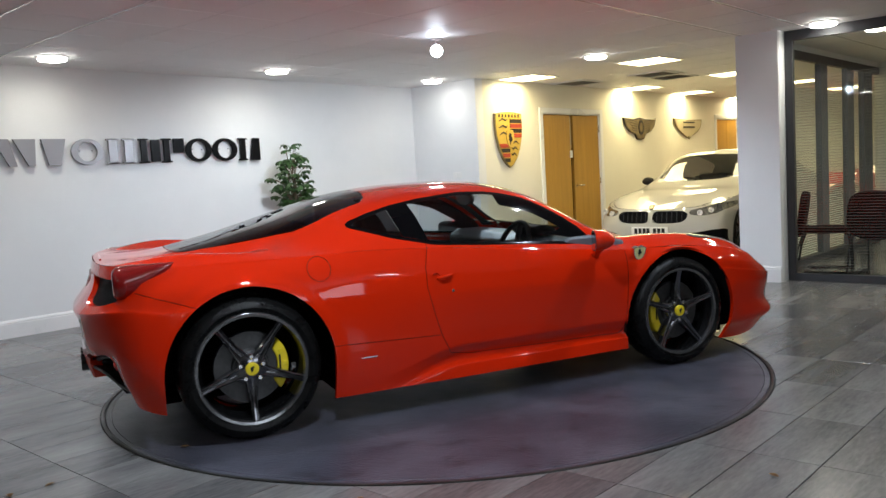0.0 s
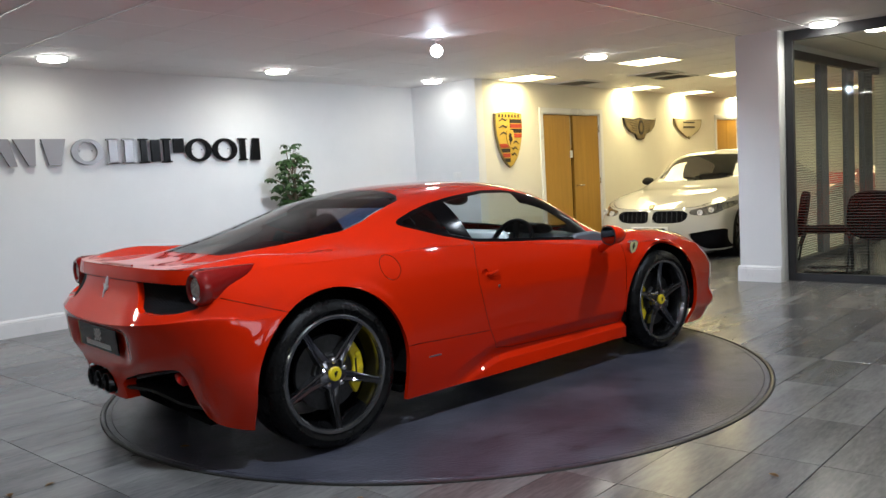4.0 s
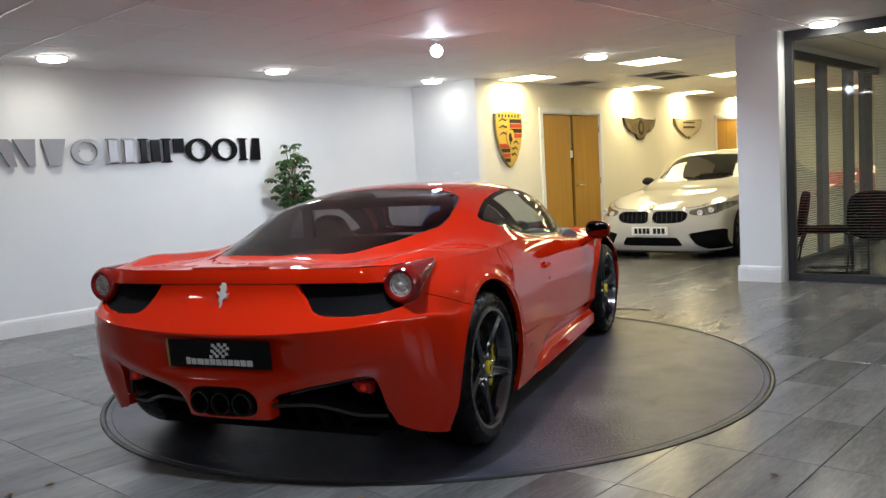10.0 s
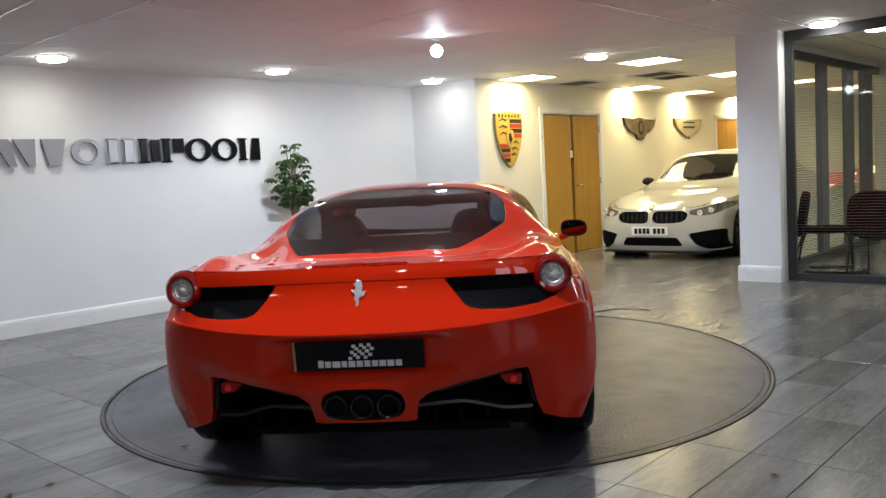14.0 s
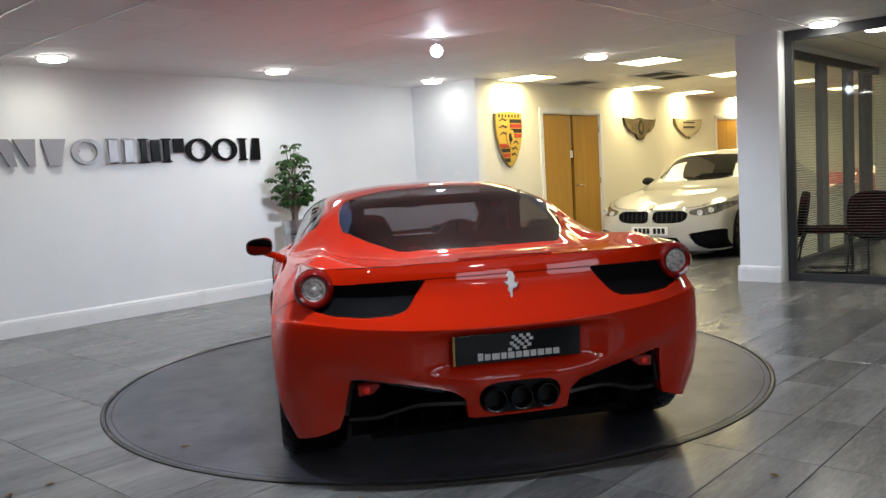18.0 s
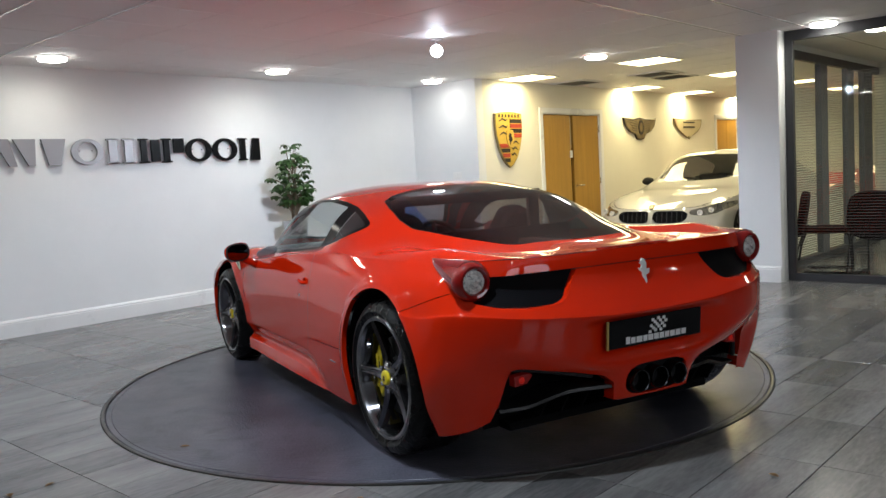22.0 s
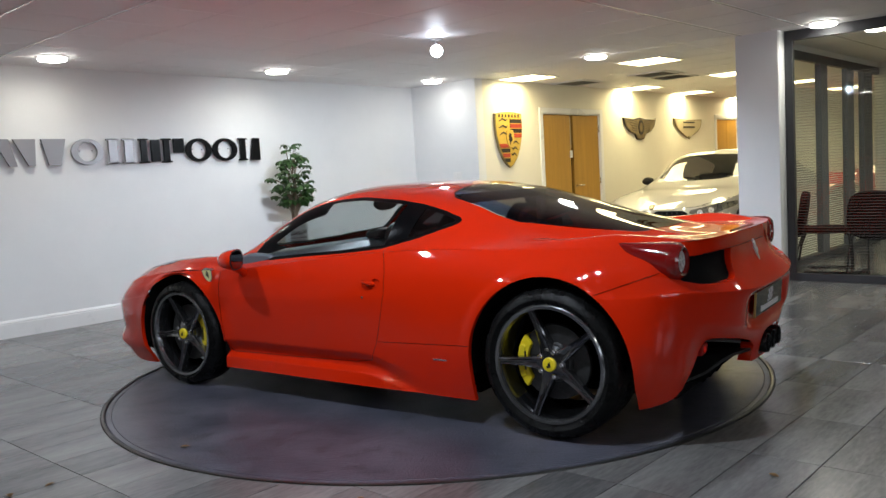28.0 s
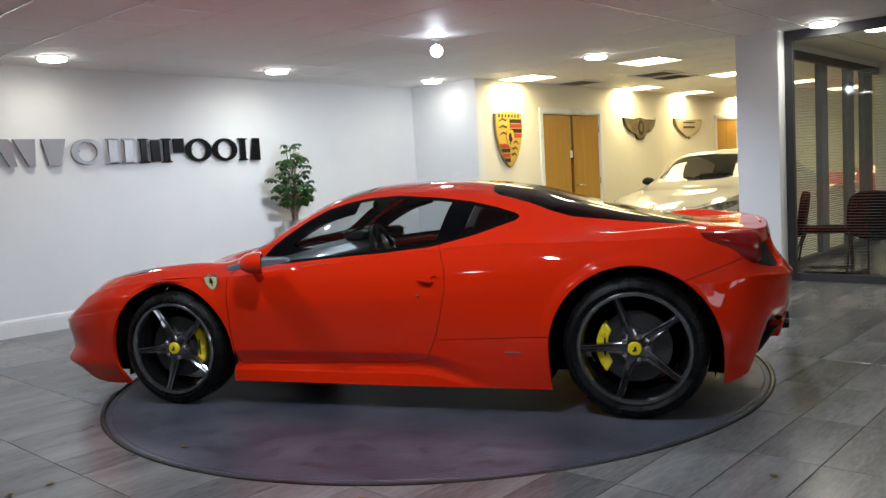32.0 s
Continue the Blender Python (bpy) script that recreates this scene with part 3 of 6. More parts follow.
# ---- doors in the cream wall ----
def door_set(name, a, b, ajar):
    d = thing(name)
    tagged(d, "oak veneer double door in a white frame, one leaf ajar" if ajar else "oak veneer double door in a white frame", "door", kind="structure")
    y = WALL_B
    for nm, bx in (("architrave", (a - .07, a + .012, 0, 2.15)), ("architrave", (b - .012, b + .07, 0, 2.15)), ("architrave", (a + .012, b - .012, 2.075, 2.15))):
        part(nm, boxed(bx[0], bx[1], y - .022, y - .001, bx[2], bx[3]), M["skirting"], d, bevel=.006)
    for nm, bx in (("door_lining", (a, a + .025, 0, 2.075)), ("door_lining", (b - .025, b, 0, 2.075)), ("door_lining", (a + .025, b - .025, 2.06, 2.10))):
        part(nm, boxed(bx[0], bx[1], y, y + .15, bx[2], bx[3]), M["skirting"], d)
    mid = 6.62 if ajar else (a + b) / 2
    part("door_leaf", boxed(a + .028, mid - .002, y + .012, y + .056, .006, 2.056), M["oak"], d, "oak leaf", bevel=.002)
    w = b - .028 - mid - (.125 if ajar else .004)
    hinge = pose(b - .028, y + .012, 0, 0, 0, -3 if ajar else 0)
    leaf = part("door_leaf", boxed(-w, 0, 0, .044, .006, 2.056), M["oak"], d, "oak leaf ajar" if ajar else "oak leaf", bevel=.002)
    leaf.matrix_basis = hinge
    h = bmesh.new()
    tube(h, [(-w + .06, 0, 1.0), (-w + .06, -.045, 1.0), (-w + .075, -.055, 1.0), (-w + .18, -.055, 1.0)], .010, 8)
    lathe(h, [(.026, -.008), (.026, 0)], 20, pose(-w + .06, 0, 1.0, 90, 0, 0))
    hd = part("door_handle", h, M["chrome"], d, "chrome lever handle", smooth=True)
    hd.matrix_basis = hinge
    for z in (.22, 1.05, 1.85):
        hb = bmesh.new()
        lathe(hb, [(0, -.045), (.008, -.045), (.008, .045), (0, .045)], 10, pose(b - .022, y + .002, z))
        part("hinge", hb, M["chrome"], d, smooth=True)
    if ajar:
        part("edge_plate", boxed(mid - .001, mid + .003, y + .004, y + .056, 1.55, 2.03), M["champagne"], d)
        part("notice", boxed(mid - .030, mid + .030, y + .0005, y + .010, 1.42, 1.53), M["white_plastic"], d)
    # near-black sheets give the shade of the unlit room behind the doors
    part("shade_wall", boxed(a - .1, b + .1, y + .9, y + .95, 0, 2.3), M["shade_black"], d)
    for xx in (a - .1, b + .05):
        part("shade_wall", boxed(xx, xx + .05, y + .152, y + .9, 0, 2.3), M["shade_black"], d)
    part("shade_top", boxed(a - .1, b + .1, y + .152, y + .95, 2.3, 2.35), M["shade_black"], d)
    return d


door_set("door_1", *DOOR1, True)
door_set("door_2", *DOOR2, False)

# ---- glazed office ----
GX = 4.62
office = thing("glass_partition")
tagged(office, "dark framed glass partition with fine etched stripes", "partition", kind="structure")
for nm, bx in (("head_rail", (GX - .03, GX + .03, -7.2, -.66, 2.39, ROOM_H - .002)), ("base_rail", (GX - .03, GX + .03, -7.2, -.66, 0.0, .075)),
               ("post", (GX - .03, GX + .03, -.735, -.66, .075, 2.39)), ("post", (GX - .03, GX + .03, -2.30, -2.235, .075, 2.39)), ("post", (GX - .03, GX + .03, -3.87, -3.805, .075, 2.39)),
               ("post", (GX - .03, GX + .03, -5.44, -5.375, .075, 2.39))):
    part(nm, boxed(*bx), M["frame_grey"], office, bevel=.003)
for a, b in ((-2.235, -.735), (-3.805, -2.30), (-5.375, -3.87), (-7.2, -5.44)):
    g = part("pane", boxed(GX - .005, GX + .005, a, b, .075, 2.39), M["clear_glass"], office)
    g.visible_shadow = False
def stripes(z0, z1, pitch, half, make):
    bm = bmesh.new()
    z = z0
    while z < z1:
        make(bm, z, half)
        z += pitch
    return bm
st = part("etched_stripes", stripes(.12, 2.05, .028, .0014, lambda bm, z, h: box(bm, GX - .0065, GX - .0055, -7.1, -.736, z - h, z + h)), M["stripe"], office, "fine etched stripes")
tagged(st, kind="stuff")
side = thing("inner_partition")
tagged(side, "dark framed glazed side partition with pale blinds", "partition", kind="structure")
PY, PX0, PX1 = -.40, 5.314, 8.93
part("head_rail", boxed(PX0, PX1, PY - .03, PY + .03, 2.323, 2.417), M["frame_grey"], side)
part("header_panel", boxed(PX0, PX1, PY - .02, PY + .02, 2.419, ROOM_H - .002), M["white_wall"], side)
part("base_rail", boxed(PX0, PX1, PY - .03, PY + .03, 0, .08), M["frame_grey"], side)
for a, b in ((5.314, 5.503), (6.408, 6.649), (7.438, 7.701), (8.143, 8.543)):
    part("post", boxed(a, b, PY - .035, PY + .035, .08, 2.323), M["post_grey"], side, bevel=.003)
for a, b in ((5.503, 6.408), (6.649, 7.438), (7.701, 8.143), (8.543, 8.932)):
    bm = bmesh.new()
    bm.faces.new([bm.verts.new(v) for v in ((a, PY, .08), (b, PY, .08), (b, PY, 2.323), (a, PY, 2.323))])
    g = part("pane", bm, M["clear_glass"], side)
    g.visible_shadow = False
    bl = part("blind", stripes(.10, 2.04, .027, .006, lambda bm, z, h: box(bm, a + .01, b - .01, PY + .03, PY + .05, z - h, z + h)), M["slat"], side, "pale horizontal blind slats")
    tagged(bl, kind="stuff")
wall("wall_office", 8.93, 9.03, -7.2, PY + .04, axis="y", material=M["cream_wall"], label="cream office end wall")
blind = thing("window_blind", pose(8.91, -2.125, 0))
tagged(blind, "wide pale horizontal blind on the office wall", "blind")
part("head_box", boxed(-.05, .015, -1.4, 1.35, 2.02, 2.07), M["white_plastic"], blind)
bl = part("slats", stripes(.7, 2.02, .030, .011, lambda bm, z, h: box(bm, -.03, -.012, -1.4, 1.35, z - h, z + h)), M["slat"], blind)
tagged(bl, kind="stuff")
# added fill for the dark office, with unseen ceiling fittings to carry it
area_lamp("office_fill", 6.3, -2.4, ROOM_H - .03, .4, 34, NEUTRAL, 170)
copy_thing(first, pose(6.3, -2.4, ROOM_H))
copy_thing(bpy.data.objects["downlight"], pose(5.25, -1.35, ROOM_H))


def meeting_chair(m):
    c = thing("meeting_chair", m)
    bm = bmesh.new()
    prism(bm, rounded([(-.24, -.24), (.24, -.24), (.24, .24), (-.24, .24)], 4), .42, .48)
    part("seat", bm, M["chair_red"], c, smooth=True, bevel=.015)
    bm = bmesh.new()
    prism(bm, rounded([(-.25, 0), (.25, 0), (.28, .32), (.23, .50), (-.23, .50), (-.28, .32)], 4), -.035, .035, pose(0, .25, .37, 98, 0, 0))
    part("backrest", bm, M["chair_red"], c, "dark red upholstered back", smooth=True, bevel=.015)
    for s in (-1, 1):
        bm = bmesh.new()
        tube(bm, [tuple(p) for p in spline([(s * .22, -.20, .42), (s * .24, -.24, .38), (s * .25, -.26, .02), (s * .25, -.20, .012), (s * .25, .20, .012)], 5)], .012, 8)
        part("leg", bm, M["black"], c, "black steel tube leg", smooth=True)
        bm = bmesh.new()
        tube(bm, [(s * .22, .20, .42), (s * .24, .26, .25), (s * .25, .30, .012)], .012, 8)
        part("leg", bm, M["black"], c, "black steel tube leg", smooth=True)
    return tagged(c, "dark red upholstered meeting chair with black tube legs", "chair", "meeting chairs")


first_chair = meeting_chair(pose(5.43, -.76, 0, 0, 0, 14))
copy_thing(first_chair, pose(5.32, -1.36, 0, 0, 0, 84))
copy_thing(first_chair, pose(6.15, -2.05, 0, 0, 0, 60))
tb = thing("meeting_table", pose(6.75, -1.45, 0))
bm = bmesh.new()
lathe(bm, [(0, .715), (.50, .715), (.51, .725), (.51, .735), (.50, .742), (0, .742)], 40)
part("tabletop", bm, M["oak"], tb, smooth=True)
bm = bmesh.new()
lathe(bm, [(0, 0), (.28, 0), (.28, .012), (.04, .03), (.035, .70), (.12, .714), (0, .714)], 28)
part("pedestal", bm, M["chrome"], tb, smooth=True)
tagged(tb, "round oak meeting table behind the chairs", "table")
# ---- the red sports car ----
# Belt rails run from the middle of the nose along the flank and round to the middle of the tail.
BELT = [
    [(2.30, 0, .13), (2.27, .45, .125), (2.12, .76, .15), (1.84, .87, .105), (1.325, .89, .13), (.95, .915, .148), (.4, .925, .146), (-.2, .93, .142),
     (-.65, .925, .14), (-.95, .93, .14), (-1.325, .93, .15), (-1.68, .905, .175), (-1.82, .835, .20), (-1.975, .62, .265), (-2.045, .3, .275), (-2.06, 0, .275)],
    [(2.38, 0, .22), (2.36, .45, .22), (2.24, .765, .232), (1.90, .905, .225), (1.325, .945, .24), (.95, .906, .232), (.4, .902, .236), (-.2, .908, .240),
     (-.65, .938, .25), (-.95, .95, .28), (-1.325, .958, .30), (-1.68, .948, .30), (-1.85, .865, .32), (-2.005, .62, .345), (-2.072, .3, .355), (-2.085, 0, .355)],
    [(2.37, 0, .31), (2.345, .45, .31), (2.20, .755, .32), (1.88, .91, .33), (1.325, .955, .35), (.95, .910, .322), (.4, .905, .330), (-.2, .911, .340),
     (-.65, .945, .36), (-.95, .958, .40), (-1.325, .966, .43), (-1.68, .962, .43), (-1.87, .885, .44), (-2.03, .62, .45), (-2.09, .3, .455), (-2.10, 0, .455)],
    [(2.40, 0, .38), (2.37, .45, .38), (2.22, .755, .41), (1.88, .915, .44), (1.325, .958, .48), (.95, .918, .43), (.4, .913, .44), (-.2, .917, .46),
     (-.65, .945, .50), (-.95, .962, .54), (-1.325, .970, .57), (-1.68, .960, .56), (-1.885, .885, .565), (-2.045, .62, .56), (-2.10, .3, .555), (-2.11, 0, .555)],
    [(2.41, 0, .43), (2.38, .45, .43), (2.235, .75, .475), (1.88, .912, .53), (1.325, .955, .60), (.95, .928, .58), (.4, .923, .59), (-.2, .926, .61),
     (-.65, .938, .65), (-.95, .955, .67), (-1.325, .966, .69), (-1.68, .948, .665), (-1.89, .88, .69), (-2.055, .62, .665), (-2.112, .3, .645), (-2.12, 0, .64)],
    [(2.40, 0, .465), (2.37, .42, .465), (2.215, .725, .515), (1.88, .90, .60), (1.325, .938, .68), (.95, .915, .68), (.4, .905, .71), (-.2, .905, .75),
     (-.65, .918, .785), (-.95, .928, .80), (-1.325, .935, .805), (-1.68, .905, .785), (-1.845, .835, .80), (-1.972, .62, .785), (-2.025, .3, .775), (-2.035, 0, .77)],
    [(2.38, 0, .495), (2.345, .40, .495), (2.165, .70, .553), (1.88, .855, .668), (1.325, .895, .745), (.95, .885, .745), (.4, .86, .805), (-.2, .855, .86),
     (-.65, .865, .885), (-.95, .868, .885), (-1.325, .86, .885), (-1.68, .815, .895), (-1.835, .785, .905), (-1.942, .60, .904), (-1.985, .3, .906), (-1.994, 0, .908)],
]
# Top rails run from the nose to the spoiler, from the shoulder to the middle.
TOP = [
    BELT[6][2:13],
    [(2.265, .55, .525), (1.90, .70, .725), (1.325, .73, .818), (.95, .75, .79), (.4, .805, .848), (-.2, .80, .893), (-.65, .77, .972), (-.95, .765, .915), (-1.325, .745, .928),
     (-1.62, .735, .942), (-1.925, .66, .908)],
    [(2.325, .38, .512), (1.94, .50, .69), (1.325, .51, .775), (.95, .665, .845), (.4, .715, 1.045), (-.2, .735, 1.025), (-.65, .665, 1.065), (-.95, .61, .995), (-1.325, .60, .895),
     (-1.66, .57, .902), (-1.968, .5, .907)],
    [(2.35, .25, .506), (1.96, .32, .655), (1.325, .34, .745), (.95, .47, .885), (.4, .575, 1.132), (-.2, .60, 1.150), (-.65, .525, 1.128), (-.95, .505, 1.055), (-1.325, .455, .958),
     (-1.68, .40, .905), (-1.984, .35, .908)],
    [(2.363, .12, .502), (1.98, .16, .64), (1.325, .18, .74), (.95, .25, .905), (.4, .32, 1.178), (-.2, .34, 1.213), (-.65, .30, 1.165), (-.95, .28, 1.082), (-1.325, .27, .985),
     (-1.68, .25, .917), (-1.992, .2, .909)],
    [(2.368, 0, .50), (1.985, 0, .635), (1.325, 0, .735), (.95, 0, .912), (.4, 0, 1.190), (-.2, 0, 1.225), (-.65, 0, 1.175), (-.95, 0, 1.088), (-1.325, 0, .988),
     (-1.68, 0, .915), (-1.996, 0, .910)],
]
# a firm crease over the rear bumper, above the fifth belt rail
_crease = [tuple(a + (b - a) * .25 for a, b in zip(p, q)) for p, q in zip(BELT[4], BELT[5])]
for _k in (12, 13, 14, 15):
    _crease[_k] = (BELT[4][_k][0] + .010, _crease[_k][1], BELT[4][_k][2] + .024)
BELT.insert(5, _crease)
# one more rail low on the flank, for the fold above the sill
BELT.insert(1, [tuple((a + b) / 2 for a, b in zip(p, q)) for p, q in zip(BELT[0], BELT[1])])
SIDE_WINDOW = [(.80, .812), (.60, .826), (.288, .853), (0, .872), (-.265, .896), (-.50, .95), (-.715, 1.018), (-.60, 1.055), (-.441, 1.092), (-.263, 1.119), (-.014, 1.140),
               (.159, 1.134), (.275, 1.115), (.40, 1.079), (.52, 1.019), (.625, .958), (.728, .886)]
REAR_WINDOW = [(-.50, 0), (-.512, .28), (-.54, .46), (-.59, .53), (-.72, .565), (-.87, .582), (-1.0, .575), (-1.3, .472), (-1.54, .378), (-1.585, .33), (-1.60, .2), (-1.605, 0), (-1.605, -.3), (-.50, -.3)]
WINDSCREEN = [(1.09, -.3), (1.09, 0), (1.06, .30), (.97, .52), (.885, .648), (.82, .640), (.74, .612), (.637, .560), (.53, .546), (.409, .543), (.28, .53), (.20, .47), (.215, .25), (.22, 0), (.22, -.3)]
DOOR = [(.955, .76), (.948, .62), (.925, .34), (.915, .245), (.40, .25), (-.10, .262), (-.235, .285), (-.290, .40), (-.330, .54), (-.358, .66), (-.355, .77), (-.325, .86), (-.305, .91),
        (-.1, .96), (.4, .96), (.9, .88)]




def slot_band(soups, span, line, half=.0022):
    """Cuts a thin slot along line = 0 where span <= 0; gives (the rest, the slot's floor)."""
    rest, floor_ = [], []
    for s in soups:
        a, b = cut(s, span)
        rest.append(b)
        lo, hi = cut(a, lambda V: line(V) + half)
        rest.append(lo)
        band, hi = cut(hi, lambda V: line(V) - half)
        rest.append(hi)
        floor_.append(moved(band, -.006))
    return rest, floor_


def lip(soup, field, push, tol=2e-4):
    """A return flange along the cut edge field = 0, going inwards by push."""
    V, N, F = soup
    g = np.abs(field(V)) < tol
    push = np.array(push, float)
    W, K, Q = [], [], []
    for f in F:
        for k, i in enumerate(f):
            j = f[(k + 1) % len(f)]
            if g[i] and g[j]:
                n = len(W)
                side = np.array((1, 1 if V[i][1] >= 0 else -1, 1))
                W += [V[i], V[j], V[j] + push * side, V[i] + push * side]
                d = np.cross(V[j] - V[i], push * side)
                d = -d / (np.linalg.norm(d) + 1e-9)
                K += [d] * 4
                Q.append((n, n + 1, n + 2, n + 3))
    if not W:
        return np.zeros((0, 3)), np.zeros((0, 3)), []
    return np.array(W), np.array(K), Q


def runs(soup):
    """The connected stretches of a flange."""
    V, N, F = soup
    where = [tuple(np.round(p, 4)) for p in V]
    groups = []
    for f in F:
        keys = {where[i] for i in f}
        touching = [g for g in groups if g[0] & keys]
        groups = [g for g in groups if not g[0] & keys]
        groups.append((set().union(keys, *(g[0] for g in touching)), sum((g[1] for g in touching), []) + [f]))
    return [(V, N, g[1]) for g in groups if len(g[1]) > 1]


def side_of(s):
    return mirrored if s < 0 else (lambda q: q)


ARCH = [(1.340, .315, .404), (-1.322, .350, .420)]
GRILLE = [(.345, .846), (.385, .79), (.43, .735), (.475, .717), (.60, .713), (.72, .722), (.80, .745), (.80, .842), (.60, .842)]
DIFFUSER = [(.668, .470), (.60, .463), (.40, .425), (.265, .390), (.222, .355), (.19, .15), (.745, .15), (.722, .24), (.700, .30), (.682, .40)]
EXHAUST = rounded([(.172, .418), (.172, .292), (0, .282), (-.172, .292), (-.172, .418), (0, .424)], 6)
HEADLAMP = rounded([(2.06, .58), (1.80, .665), (1.56, .735), (1.50, .79), (1.62, .80), (1.86, .745), (2.05, .66)], 4)
LAMP_AT = (-1.898, .787, .829)


def arch_field(cx, cz, r, upright=()):
    """A wheel opening; on the sides named in upright (-1 behind, 1 before the axle) its edge drops straight down."""
    def field(V):
        x, z = V[:, 0] - cx, V[:, 2] - cz
        straight = np.zeros(len(V), bool)
        for u in upright:
            straight |= x * u > 0
        z = np.where((z < 0) & straight, z * .35, z)
        return np.hypot(x, z) - r + np.where(np.abs(V[:, 1]) > 0.45, 0, 1)
    return field


ARCH_FIELDS = [arch_field(*ARCH[0], upright=(-1,)), arch_field(*ARCH[1], upright=(-1, 1))]


def ease(a, b, v):
    t = np.clip((v - a) / (b - a), 0, 1)
    return t * t * (3 - 2 * t)


def calm(grid, rounds):
    """Evens out the small waves between the rails, amidships."""
    g = grid.copy()
    for _ in range(rounds):
        g[:, 1:-1] = (g[:, :-2] + 2 * g[:, 1:-1] + g[:, 2:]) / 4
        g[1:-1] = (g[:-2] + 2 * g[1:-1] + g[2:]) / 4
    w = ease(-1.62, -1.40, grid[..., 0]) * (1 - ease(1.35, 1.60, grid[..., 0]))
    return grid + w[..., None] * (g - grid)


def form_top(grid):
    return calm(grid, 6)


def form_belt(grid):
    """The fold over the sill, the wheel-arch flares, the spoiler's overhang and the slanting foot of the rear bumper."""
    g = calm(grid, 40)
    x, y, z = g[..., 0].copy(), g[..., 1].copy(), g[..., 2].copy()
    # fold above the sill: it runs level under the door and sweeps down before the rear wheel
    level = .318 - .118 * ease(-.16, -.74, x) + .004 * ease(.2, .9, x)
    u = level - z
    depth = np.interp(u, (0, .010, .066, .086, .108, .15), (0, .005, .034, .032, .002, 0))
    here = ease(-.74, -.12, x) * (1 - ease(.93, 1.0, x)) * (y > .7)
    g[..., 1] -= depth * here
    # flat lips round the wheel openings
    for (cx, cz, r), side in zip(ARCH, (1, 1)):
        d = np.hypot(x - cx, z - cz) - r
        g[..., 1] += np.where(y > .7, .011 * (1 - ease(.018, .062, d)) * ease(-.12, .15, z - cz + .12), 0)
    # overhanging lip of the tail
    tail = ease(-1.86, -1.93, x)
    g[..., 0] -= .007 * ease(.842, .852, z) * (1 - ease(.62, .74, y)) * tail
    # soft-sided recess for the plate, under the crease
    bay = (1 - ease(.622, .634, z + .10 * np.clip(y - .30, 0, .2))) * ease(.44, .50, z) * (1 - ease(.285, .43, y))
    g[..., 0] += .050 * bay * ease(-1.90, -1.98, x)
    # the bumper's foot leans in under a slanting edge
    edge = .440 + (y - .27) * .23
    g[..., 0] += np.clip((edge - z) * .62, 0, .060) * ease(-1.80, -1.92, x) * ease(.20, .28, y) * (1 - ease(.68, .82, y))
    # the painted tail has no hard kinks
    soft = g.copy()
    for _ in range(4):
        soft[:, 1:-1] = (soft[:, :-2] + 2 * soft[:, 1:-1] + soft[:, 2:]) / 4
        soft[1:-1] = (soft[:-2] + 2 * soft[1:-1] + soft[2:]) / 4
    return g + ease(-1.60, -1.75, x)[..., None] * (soft - g)


